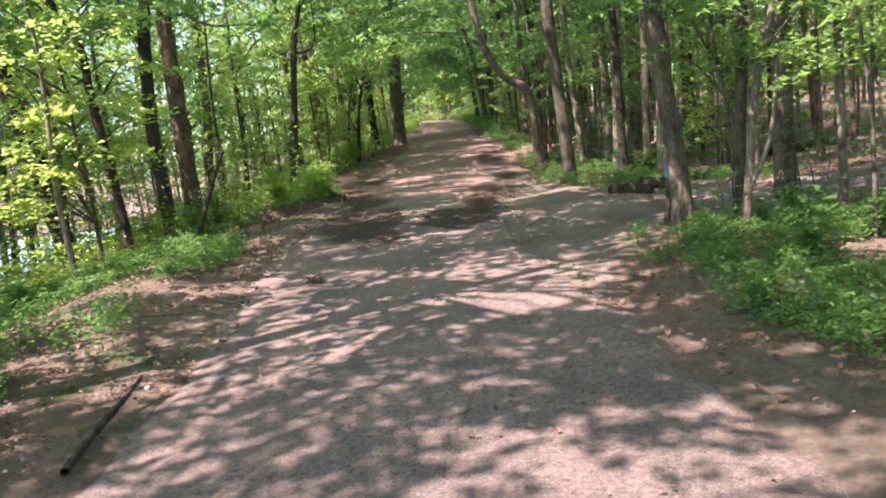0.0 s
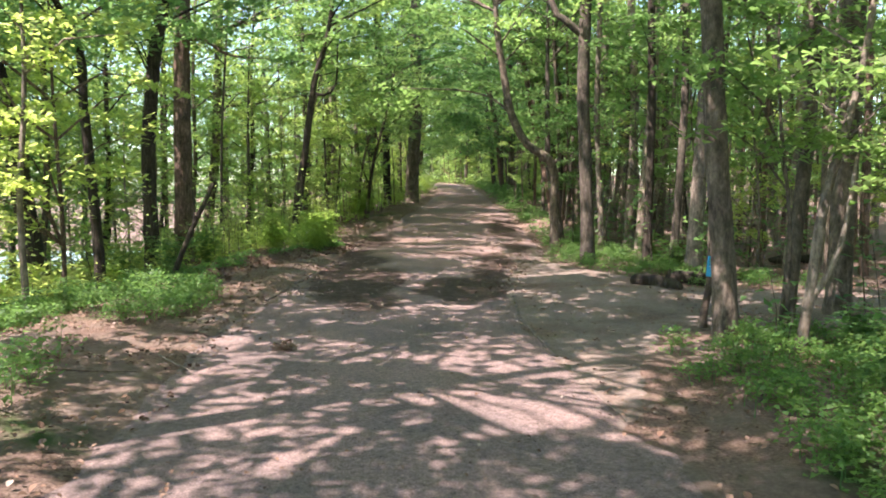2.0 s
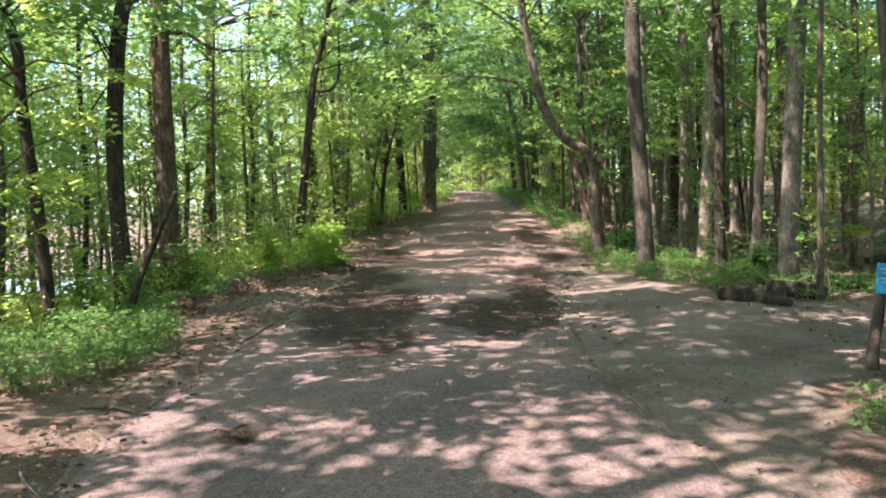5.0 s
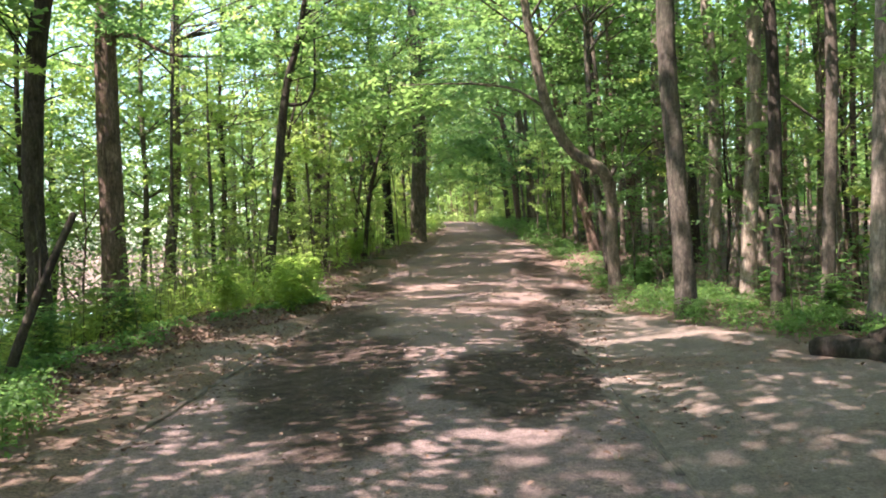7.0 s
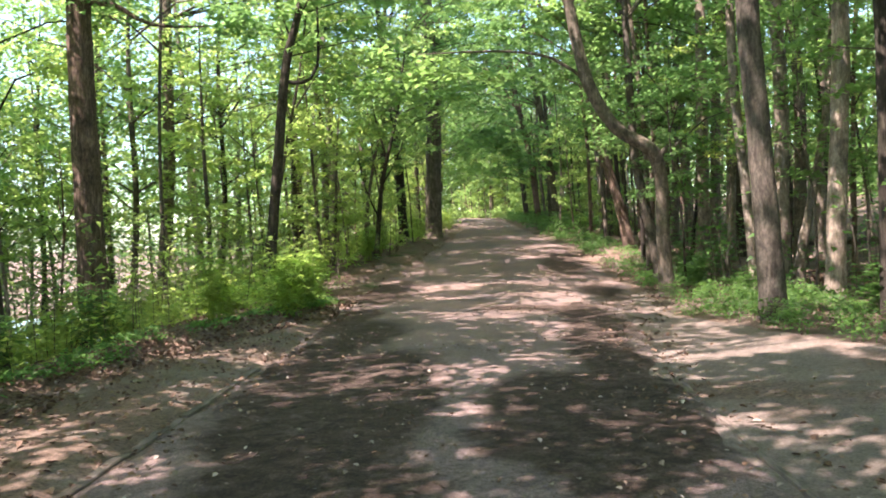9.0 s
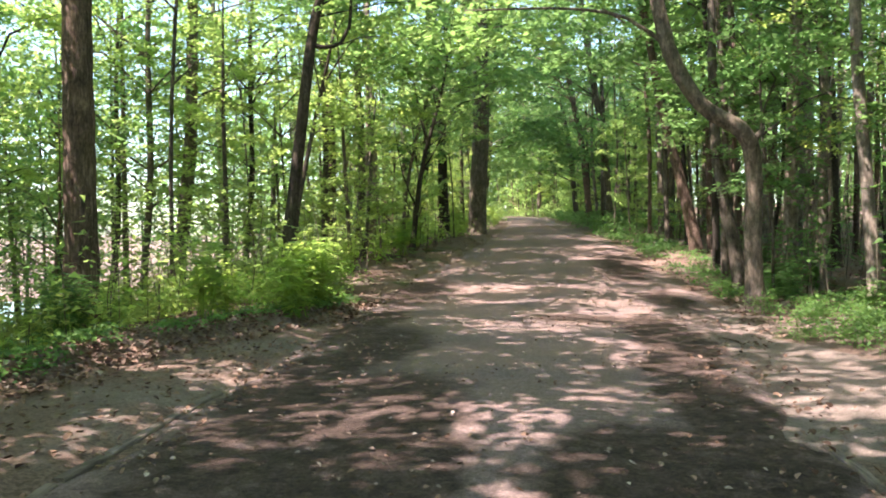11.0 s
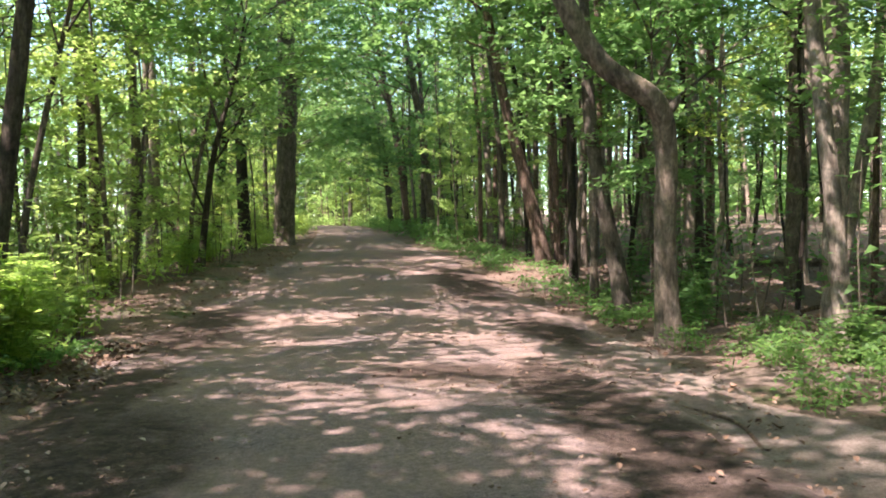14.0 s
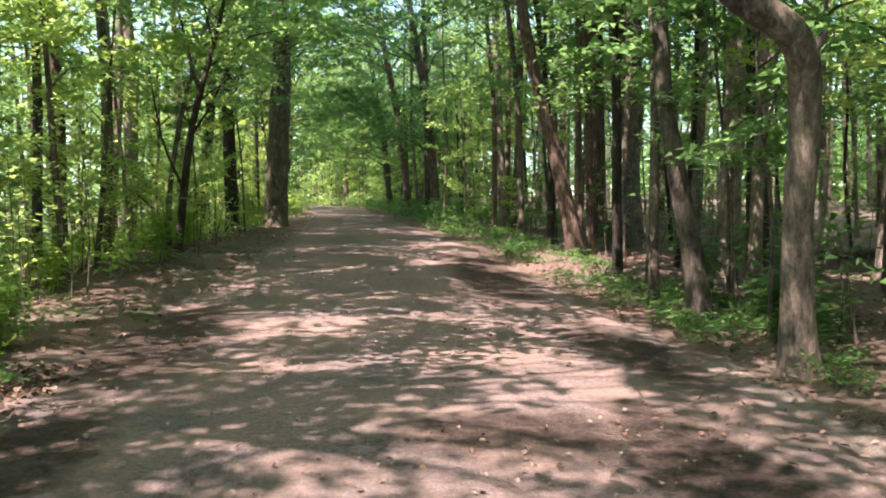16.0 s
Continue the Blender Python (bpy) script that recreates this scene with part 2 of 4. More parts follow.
# ---- plan of the ground ----
YS = [-30, 0, 6, 8, 10, 12, 17, 21, 26, 31, 41, 56, 68, 80, 100, 140]
XL = [-1.9, -2.05, -2.3, -2.5, -2.85, -2.98, -3.1, -3.3, -3.6, -2.95, -2.2, -2.35, -2.7, -5.0, -14.0, -40.0]
XR = [1.9, 1.6, 1.3, 1.05, 0.8, 0.62, 0.75, 1.5, 2.0, 1.75, 1.25, 0.7, 0.1, -1.5, -10.0, -35.0]


def road_z(y):
    return float(np.interp(y, [-30, 24, 28, 33, 40, 73, 100, 160], [0, 0, 0.12, 0.6, 0.95, 2.3, 2.9, 3.2]))


def left_edge(y):
    return float(np.interp(y, YS, XL))


def right_edge(y):
    return float(np.interp(y, YS, XR))


def smooth(a, b, x):
    t = min(1.0, max(0.0, (x - a) / (b - a)))
    return t * t * (3 - 2 * t)


def height(x, y):
    z = 0.25 * (road_z(y - 1.5) + 2 * road_z(y) + road_z(y + 1.5))
    dl, dr = left_edge(y) - x, x - right_edge(y)
    if dl > 0:
        z += 0.05 * smooth(0, 0.25, dl)
        z += 0.13 * math.exp(-((dl - float(np.interp(y, [12, 18, 20, 23], [2.0, 1.95, 1.0, 0.4]))) / 0.22) ** 2) * smooth(12, 15, y) * (1 - smooth(21, 25, y))
        z -= 3.4 * smooth(2.4, 16, dl) + 0.28 * smooth(2.0, 3.4, dl)
    if dr > 0:
        z += 0.035 * smooth(0.2, 1.5, dr) + 0.035 * max(0, dr - 3.5) * smooth(0, 8, dr)
    off = max(dl, dr, 0)
    if off > 0:
        k = smooth(0, 1.5, off)
        z += k * (0.045 * noise.noise((x * 0.9, y * 0.9, 1)) + 0.12 * noise.noise((x * 0.17, y * 0.17, 5))) + 0.012 * noise.noise((x * 4, y * 4, 3))
    return z


def mesh_ob(name, verts, faces, material, parent=None, label="", smooth_shade=False):
    me = bpy.data.meshes.new(name)
    me.from_pydata(verts, [], faces)
    me.materials.append(material)
    if smooth_shade:
        me.polygons.foreach_set("use_smooth", [True] * len(me.polygons))
    ob = new(name, me)
    if parent is not None:
        ob.parent = parent
    if label:
        ob["label"] = label
    return ob


def spread(lo, hi, near_lo, near_hi, fine, coarse):
    out = list(np.arange(near_lo, near_hi, fine)) + [near_hi]
    step, v = coarse, near_hi
    while v < hi:
        v = min(hi, v + step)
        out.append(v)
        step *= 1.35
    step, v = coarse, near_lo
    while v > lo:
        v = max(lo, v - step)
        out.insert(0, v)
        step *= 1.35
    return [float(v) for v in out]


gx, gy = spread(-500, 500, -9, 9, 0.16, 0.5), spread(-500, 600, -2, 36, 0.16, 0.5)
gv = [(x, y, height(x, y)) for y in gy for x in gx]
n = len(gx)
gf = [(j * n + i, j * n + i + 1, (j + 1) * n + i + 1, (j + 1) * n + i) for j in range(len(gy) - 1) for i in range(n - 1)]
tagged(mesh_ob("ground", gv, gf, GROUND, None, "", True), "brown forest floor of leaf litter and mossy soil", "ground", kind="structure")


def strip(name, material, ys, lo, hi, across, lift, label, category):
    """A worn surface on the ground whose ragged edges sink into it."""
    v, fc = [], []
    for y in ys:
        a, b = lo(y), hi(y)
        for i in range(across + 1):
            u = i / across
            x = a + (b - a) * u
            e = min(u, 1 - u) * (b - a)
            rut = -0.02 * (math.exp(-((u - 0.27) / 0.09) ** 2) + math.exp(-((u - 0.75) / 0.09) ** 2))
            z = height(x, y) + lift - 0.075 * (1 - smooth(0.0, 0.34, e + 0.16 * noise.noise((x * 1.3, y * 1.3, 9)) + 0.07 * noise.noise((x * 5, y * 5, 2))))
            z += rut * smooth(0.3, 0.9, e) + 0.006 * noise.noise((x * 3, y * 3, 7)) + 0.02 * smooth(0.2, 1.2, e) * smooth(0.0, 1.0, e)
            v.append((x, y, z))
    k = across + 1
    for j in range(len(ys) - 1):
        fc += [(j * k + i, j * k + i + 1, (j + 1) * k + i + 1, (j + 1) * k + i) for i in range(across)]
    return tagged(mesh_ob(name, v, fc, material, None, "", True), label, category, kind="structure")


strip("trail", TRAIL, [float(v) for v in np.arange(6.5, 24.5, 0.16)], lambda y: 0.2,
      lambda y: float(np.interp(y, [6.5, 8, 9.6, 10.8, 11.8, 12.3, 14.2, 15.0, 17, 20.3, 22, 24.5], [1.3, 1.7, 2.1, 2.5, 6.0, 15.0, 15.0, 4.0, 2.9, 2.15, 2.2, 2.4])), 46, 0.016,
      "pale dry dirt side trail joining the woodland road", "trail")
strip("shoulder", SHOULDER, [float(v) for v in np.arange(10.2, 22.0, 0.16)], lambda y: float(np.interp(y, [10.2, 12, 16, 18, 20, 22], [-3.6, -3.7, -5.0, -4.9, -4.3, -3.7])),
      lambda y: left_edge(y) + 0.5, 16, 0.014, "brown littered dirt shoulder beside the woodland road", "shoulder")
strip("road", ROAD, [float(v) for v in np.arange(-12, 40, 0.16)] + [float(v) for v in np.arange(40, 110, 0.8)], lambda y: left_edge(y) - 0.25, lambda y: right_edge(y) + 0.25, 40, 0.03,
      "grey compacted dirt woodland road with dark muddy wheel tracks", "road")

# the lake below the bank and its far shore
wm, wnt, wb = mat("lake_water", 0.08, 0.5)
wb.inputs["Base Color"].default_value = (0.05, 0.075, 0.07, 1)
bump(wnt, wb, noise_node(wnt, 1.5, 3, 0.5, coords(wnt)), 0.15, 0.05)
tagged(mesh_ob("water", [(-480, -450, -2.3), (-11, -450, -2.3), (-11, 550, -2.3), (-480, 550, -2.3)], [(0, 1, 2, 3)], wm), "calm lake water beyond the bank", "water", kind="structure")


# ---- vegetation builders ----
def tube(pts, radii, sides=10, rough=0.0, flare=0.0, seed=0):
    """A tapered limb through pts; flare widens its foot into roots."""
    P = [Vector(p) for p in pts]
    v, fc = [], []
    for k, p in enumerate(P):
        d = (P[min(k + 1, len(P) - 1)] - P[max(k - 1, 0)]).normalized()
        a = d.cross(Vector((0.13, 1, 0.07))).normalized()
        b = d.cross(a)
        for s in range(sides):
            t = 2 * math.pi * s / sides
            r = radii[k]
            if flare:
                up = max(0.0, p.z - P[0].z)
                r *= 1 + flare * math.exp(-up / 0.3) * (0.55 + 0.75 * abs(math.sin(1.5 * t + seed)))
            if rough:
                r *= 1 + rough * noise.noise((math.cos(t) * 2 + seed * 3, math.sin(t) * 2, p.z * 2.2)) + 0.5 * rough * noise.noise((math.cos(t) * 6 + seed, math.sin(t) * 6, p.z * 1.3))
            v.append(p + (a * math.cos(t) + b * math.sin(t)) * r)
    for k in range(len(P) - 1):
        fc += [(k * sides + s, k * sides + (s + 1) % sides, (k + 1) * sides + (s + 1) % sides, (k + 1) * sides + s) for s in range(sides)]
    v.append(P[-1] + (P[-1] - P[-2]).normalized() * radii[-1] * 0.5)
    m = len(P) - 1
    fc += [(m * sides + s, m * sides + (s + 1) % sides, len(v) - 1) for s in range(sides)]
    return [tuple(q) for q in v], fc


def along(ctrl, step):
    """Points and radii on a smooth curve through (x, y, z, radius) controls."""
    c = np.array(ctrl, float)
    out = []
    for i in range(len(c) - 1):
        p0, p1, p2, p3 = c[max(i - 1, 0)], c[i], c[i + 1], c[min(i + 2, len(c) - 1)]
        k = max(2, int(np.linalg.norm(p2[:3] - p1[:3]) / step))
        for t in np.arange(k) / k:
            out.append(0.5 * (2 * p1 + (p2 - p0) * t + (2 * p0 - 5 * p1 + 4 * p2 - p3) * t * t + (3 * p1 - p0 - 3 * p2 + p3) * t ** 3))
    out.append(c[-1])
    o = np.array(out)
    return o[:, :3].tolist(), np.maximum(o[:, 3], 0.004).tolist()


def leaves(rng, centres, size, flat=0.4, aspect=0.62, oval=False):
    """Pointed leaves, one at each centre; oval ones are folded along the rib."""
    c = np.asarray(centres, float)
    k = len(c)
    t = rng.uniform(0, 2 * np.pi, k)
    d = np.stack([np.cos(t), np.sin(t), rng.normal(-0.15, 0.3, k)], 1)
    d /= np.linalg.norm(d, axis=1)[:, None]
    up = np.stack([rng.normal(0, flat, k), rng.normal(0, flat, k), np.ones(k)], 1)
    s = np.cross(d, up)
    s /= np.linalg.norm(s, axis=1)[:, None]
    nrm = np.cross(s, d)
    L = (size * rng.uniform(0.65, 1.3, k))[:, None]
    W = L * aspect * 0.5
    if oval:
        v = np.empty((k, 6, 3))
        v[:, 0], v[:, 3] = c - d * L * 0.5, c + d * L * 0.5 - nrm * L * 0.12
        for i, sg, f, w in ((1, 1, -0.22, 0.85), (2, 1, 0.14, 0.9), (4, -1, 0.14, 0.9), (5, -1, -0.22, 0.85)):
            v[:, i] = c + sg * s * W * w + d * L * f + nrm * W * 0.3
        q = 6 * np.arange(k)[:, None]
        return v.reshape(-1, 3).tolist(), np.concatenate([q + [0, 1, 2, 3], q + [0, 3, 4, 5]]).tolist()
    v = np.empty((k, 3, 3))
    v[:, 0] = c + s * W - d * L * 0.4 + nrm * W * 0.2
    v[:, 1] = c + d * L * 0.6 - nrm * L * 0.06
    v[:, 2] = c - s * W - d * L * 0.4 + nrm * W * 0.2
    return v.reshape(-1, 3).tolist(), np.arange(3 * k).reshape(-1, 3).tolist()


def sprays(rng, tips, per, radius, thick=0.1):
    """Leaf centres in flat layered sprays round branch tips."""
    out = []
    for p in tips:
        k = max(3, int(per * rng.uniform(0.5, 1.4)))
        r = radius * rng.uniform(0.6, 1.35)
        a, q = rng.uniform(0, 2 * np.pi, k), np.sqrt(rng.uniform(0, 1, k)) * r
        tilt = rng.normal(0, 0.25, 2)
        x, y = q * np.cos(a), q * np.sin(a)
        out.append(np.stack([p[0] + x, p[1] + y, p[2] + x * tilt[0] + y * tilt[1] - 0.18 * q * q / r + rng.normal(0, thick * r, k)], 1))
    return np.concatenate(out)


def join(pieces):
    v, fc = [], []
    for pv, pf in pieces:
        o = len(v)
        v += pv
        fc += [tuple(i + o for i in q) for q in pf]
    return v, fc


def axis_at(pts, z):
    return min(pts, key=lambda p: abs(p[2] - z))


def tree(name, ctrl, bark, leaf, seed, crown=(5, 13, 3.0, 40, 45, 0.2), limbs=(), sides=12, rough=0.06, flare=0.5, step=0.3, label="", category="tree", group="", skew=(0, 0)):
    """crown: lowest, highest, reach, sprays, leaves in a spray, leaf length. ctrl is relative to the foot."""
    rng = np.random.default_rng(seed)
    thing = new(name)
    tagged(thing, label, category, group)
    pts, radii = along(ctrl, step)
    mesh_ob("trunk", *tube(pts, radii, sides, rough, flare, seed), bark, thing, "", True)
    for lc in limbs:
        lp, lr = along(lc, 0.25)
        mesh_ob("limb", *tube(lp, lr, 8, 0.08, 0, seed), bark, thing, "", True)
    lo, hi, reach, count, per, size = crown
    count = max(6, int(0.82 * count))
    tips, wood = [], []
    for i in range(count):
        u = rng.uniform(0, 1) ** 0.9
        z = lo + (hi - lo) * u
        r = reach * (0.35 + 0.65 * math.sin(math.pi * min(1, 0.18 + 0.82 * (1 - u)))) * math.sqrt(rng.uniform(0.05, 1))
        a = rng.uniform(0, 2 * math.pi)
        foot = axis_at(pts, z - 0.35 * r - 0.2)
        tip = (foot[0] + r * math.cos(a) + skew[0], foot[1] + r * math.sin(a) + skew[1], z)
        tips.append(tip)
        if i % 3 == 0:
            mid = [(foot[k] + tip[k]) / 2 + (0.12 * r if k == 2 else rng.normal(0, 0.06 * r)) for k in range(3)]
            t0 = max(0.008, 0.012 * r + 0.004)
            wood.append(tube([foot, mid, tip], [t0, t0 * 0.7, 0.004], 4))
    for lc in limbs:
        if (Vector(lc[-1][:3]) - Vector(lc[0][:3])).length < 0.8:
            continue
        tips += [(lc[-1][0] + rng.normal(0, 0.5), lc[-1][1] + rng.normal(0, 0.5), lc[-1][2] + rng.normal(0, 0.3)) for _ in range(5)]
    if wood:
        tagged(mesh_ob("branchwork", *join(wood), bark, thing), kind="stuff")
    mesh_ob("crown", *leaves(rng, sprays(rng, tips, 2.4 * per, 0.22 + 0.128 * reach), 0.72 * size), leaf, thing)
    return thing


def put(thing, x, y, turn=0.0, size=1.0, sink=0.05):
    thing.matrix_basis = pose(x, y, height(x, y) - sink, 0, 0, turn) @ Matrix.Scale(size, 4)
    return thing


# ---- trees that stand out along the road ----
HERO = []


def hero(x, y, ctrl, bark, label, seed, **more):
    HERO.append((x, y))
    return put(tree("tree", ctrl, bark, more.pop("leaf", LEAF_CANOPY), seed, label=label, sides=more.pop("sides", 18), step=more.pop("step", 0.2), rough=more.pop("rough", 0.1), **more), x, y)


def straight(d, h, lean=(0, 0), bow=0.1):
    r = d / 2
    return [(0, 0, -0.15, r * 1.05), (lean[0] * 0.1 * h + bow * 0.3, lean[1] * 0.1 * h, 0.1 * h, r), (lean[0] * 0.3 * h + bow, lean[1] * 0.3 * h, 0.3 * h, r * 0.92),
            (lean[0] * 0.6 * h - bow, lean[1] * 0.6 * h, 0.6 * h, r * 0.7), (lean[0] * h, lean[1] * h, h, r * 0.2)]


hero(-9.5, 18.5, straight(0.46, 15, (-0.2, 0.0)), BARK_DARK, "dark mossy tree leaning over the lakeside bank", 11, crown=(5, 12, 3.0, 30, 40, 0.2))
hero(-7.3, 16.7, [(0, 0, -0.15, 0.11), (-0.12, 0, 1.7, 0.1), (-0.3, 0, 3.7, 0.09), (-0.36, 0, 4.8, 0.08), (-0.9, 0, 6.2, 0.06), (-1.3, 0, 10, 0.03)], BARK_DARK,
     "slender dark tree with a crooked upper stem", 12, crown=(4.4, 11.5, 3.4, 110, 46, 0.22), flare=0.25, skew=(-0.3, -0.8))
hero(-7.4, 19.5, [(0, 0, -0.2, 0.19), (-0.07, 0, 1.4, 0.17), (-0.1, 0, 2.9, 0.16), (0.06, 0, 5.0, 0.15), (0.36, 0, 7.2, 0.13), (0.4, 0.3, 14, 0.03)], BARK_DARK,
     "straight dark trunk at the edge of the bank", 13, crown=(5.0, 14, 4.0, 120, 46, 0.24), skew=(1.4, -1.0))
hero(-8.3, 23.9, [(0, 0, -0.2, 0.3), (0, 0, 0.7, 0.27), (-0.03, 0, 3.0, 0.25), (-0.02, 0, 6, 0.22), (0.1, 0, 10, 0.17), (0.2, 0.2, 17, 0.03)], BARK_BROWN,
     "tall tree with fissured reddish brown bark and flared roots", 14, crown=(6.4, 17, 4.0, 84, 44, 0.23),
     limbs=[[(0.1, 0, 6.5, 0.06), (0.6, 0.1, 6.5, 0.05), (1.3, 0.2, 6.1, 0.035), (2.4, 0.4, 6.05, 0.015)]], flare=0.65)
hero(-5.55, 26.0, [(0, 0, -0.15, 0.13), (0.12, 0, 1.2, 0.12), (0.35, 0, 3.0, 0.11), (0.62, 0, 5.0, 0.095), (1.05, 0, 6.6, 0.07), (1.6, 0, 10, 0.02)], BARK_DARK,
     "slim dark tree leaning over towards the road", 15, crown=(5.2, 11, 2.7, 58, 42, 0.2), skew=(1.2, 0.6),
     limbs=[[(0.58, 0, 4.7, 0.05), (0.95, 0, 4.65, 0.04), (1.3, 0, 5.0, 0.035), (1.35, 0, 6.6, 0.02)]])
hero(-7.3, 36.2, straight(0.3, 14, (-0.03, 0)), BARK_BROWN, "straight brown trunk in the lakeside wood", 16, crown=(6, 14, 3.4, 56, 40, 0.25), skew=(1.0, -1.2))
hero(-6.6, 37.0, straight(0.26, 13, (0.0, 0)), BARK_GREY, "straight grey trunk among lakeside brush", 17, crown=(6, 13, 3.2, 54, 40, 0.25), skew=(1.2, -2.0))
hero(-7.3, 42.0, straight(0.4, 16, (0.0, 0)), BARK_PALE, "straight pale grey trunk with a sunlit foot", 18, crown=(5, 16, 3.4, 50, 40, 0.24))
hero(-3.15, 43.0, straight(0.68, 18, (0.02, 0), 0.1), BARK_GREY, "thick old grey brown trunk close beside the road", 19, crown=(5.5, 18, 4.5, 90, 45, 0.26), flare=0.35)
hero(-4.2, 41.0, straight(0.36, 14, (-0.06, 0)), BARK_DARK, "dark trunk standing beside the thick old tree", 20, crown=(5, 14, 3.6, 80, 40, 0.26), skew=(0.4, -0.8))
hero(-4.25, 33.3, [(0, 0, -0.1, 0.085), (0.1, 0, 0.9, 0.075), (0.3, -0.2, 2.2, 0.065), (0.55, -0.4, 3.1, 0.055), (0.95, -0.4, 4.6, 0.035), (1.3, -0.4, 7, 0.012)], BARK_DARK,
     "small dark forked tree at the verge", 21, crown=(2.8, 7, 1.9, 34, 40, 0.14), leaf=LEAF_BRIGHT, flare=0.2,
     limbs=[[(0.52, -0.35, 3.0, 0.045), (0.35, -0.4, 3.6, 0.035), (0.15, -0.4, 4.6, 0.02), (-0.1, -0.4, 6, 0.01)], [(0.3, -0.2, 2.2, 0.03), (0.75, -0.3, 2.9, 0.02), (1.2, -0.3, 3.9, 0.01)],
            [(0.15, 0, 1.2, 0.03), (-0.25, 0, 2.2, 0.02), (-0.5, 0.1, 3.6, 0.01)]])

hero(2.95, 10.45, [(0, 0, -0.15, 0.145), (-0.08, 0, 1.0, 0.13), (-0.2, 0, 2.2, 0.125), (-0.3, 0, 3.6, 0.118), (-0.45, 0.1, 6, 0.11), (-0.5, 0.3, 14, 0.03)], BARK_GREY,
     "sturdy grey brown tree beside the trail sign", 31, crown=(4.6, 14, 4.2, 110, 46, 0.23), skew=(-0.7, 0), flare=0.25)
hero(3.45, 9.75, [(0, 0, -0.1, 0.06), (0.12, 0, 0.8, 0.055), (0.22, 0, 1.7, 0.05), (0.6, 0.1, 3.2, 0.035), (0.9, 0.1, 6, 0.01)], BARK_PALE,
     "thin pale young tree forking from its foot", 32, crown=(2.2, 6, 1.6, 24, 40, 0.12), flare=0.2,
     limbs=[[(0.05, 0, 0.5, 0.035), (0.35, -0.1, 1.2, 0.03), (0.5, -0.1, 2.4, 0.02)]])
hero(3.95, 11.3, straight(0.17, 11, (0.03, 0)), BARK_GREY, "slim grey tree in the undergrowth by the trail", 33, crown=(3.6, 11, 2.4, 34, 45, 0.16), flare=0.3)
hero(5.05, 12.3, straight(0.31, 14, (-0.02, 0)), BARK_GREY, "grey brown tree with a sunlit flank by the side trail", 34, crown=(5, 14, 3.2, 50, 45, 0.18))
hero(2.67, 19.2, [(0, 0, -0.2, 0.17), (-0.03, 0, 0.8, 0.15), (-0.1, 0, 2.2, 0.14), (-0.2, 0, 4.2, 0.135), (-0.15, 0, 7, 0.12), (0.1, 0.2, 15, 0.03)], BARK_GREY,
     "large grey brown tree rising from verge undergrowth", 35, crown=(5.6, 15, 4.0, 80, 45, 0.2), skew=(-0.6, 0), flare=0.4,
     limbs=[[(-0.2, 0, 5.1, 0.09), (-0.65, 0, 5.45, 0.08), (-0.95, 0.1, 5.9, 0.07), (-1.2, 0.1, 8, 0.03)]])
hero(4.55, 24.0, straight(0.26, 14, (-0.01, 0)), BARK_PALE, "pale straight tree in the roadside wood", 36, crown=(5, 14, 2.8, 44, 42, 0.18))
hero(4.25, 21.2, straight(0.26, 13, (0.04, 0), 0.05), BARK_PALE, "pale trunk with flared foot in leaf litter", 37, crown=(5, 13, 2.8, 44, 42, 0.18), flare=0.6)
hero(3.95, 19.0, straight(0.19, 12, (-0.01, 0), 0.04), BARK_DARK, "slim dark trunk behind the verge undergrowth", 38, crown=(4.6, 12, 2.4, 36, 42, 0.17))
hero(4.35, 18.3, straight(0.17, 12, (0.02, 0), 0.06), BARK_GREY, "slim grey trunk behind the verge undergrowth", 39, crown=(4.6, 12, 2.4, 36, 42, 0.17))
hero(7.4, 25.2, straight(0.38, 15, (-0.02, 0)), BARK_GREY, "broad grey trunk deeper in the wood", 40, crown=(5, 15, 3.4, 50, 42, 0.2))
hero(2.40, 23.75, [(0.03, 0, -0.15, 0.155), (-0.01, 0, 0.6, 0.125), (-0.04, -0.05, 1.4, 0.116), (-0.06, -0.15, 2.15, 0.117), (-0.26, -0.3, 2.66, 0.122), (-0.85, -0.3, 3.08, 0.11),
                  (-1.3, -0.3, 3.9, 0.11), (-1.55, -0.3, 5.1, 0.095), (-1.75, -0.3, 6.4, 0.08), (-2.1, 0, 10.5, 0.02)], BARK_GREY,
     "crooked grey tree bent sharply over the road", 41, crown=(5.4, 11, 3.6, 80, 50, 0.2), flare=0.45, skew=(-0.4, 0), sides=22, step=0.09,
     limbs=[[(-1.3, -0.3, 3.9, 0.035), (-1.9, -0.3, 4.35, 0.028), (-2.8, -0.2, 4.55, 0.022), (-4.3, -0.1, 4.6, 0.01)], [(-0.12, -0.2, 2.5, 0.06), (0.02, -0.2, 2.66, 0.045), (0.07, -0.2, 2.74, 0.02)]])
hero(3.4, 32.6, [(0, 0, -0.15, 0.17), (-0.25, 0, 1.1, 0.15), (-0.55, 0, 2.3, 0.13), (-0.82, 0, 3.3, 0.115), (-1.2, 0, 5.2, 0.1), (-2.2, 0, 11, 0.03)], BARK_BROWN,
     "reddish brown tree leaning over the road", 42, crown=(4.6, 12, 3.6, 90, 45, 0.23), skew=(-0.7, 0.6))
hero(2.92, 26.4, [(0, 0, -0.15, 0.14), (-0.14, 0, 0.8, 0.12), (-0.38, 0, 2.0, 0.105), (-0.52, 0.1, 3.6, 0.085), (-0.6, 0.3, 10, 0.02)], BARK_GREY,
     "leaning grey brown trunk behind the crooked tree", 43, crown=(3.4, 10, 2.4, 60, 42, 0.18))
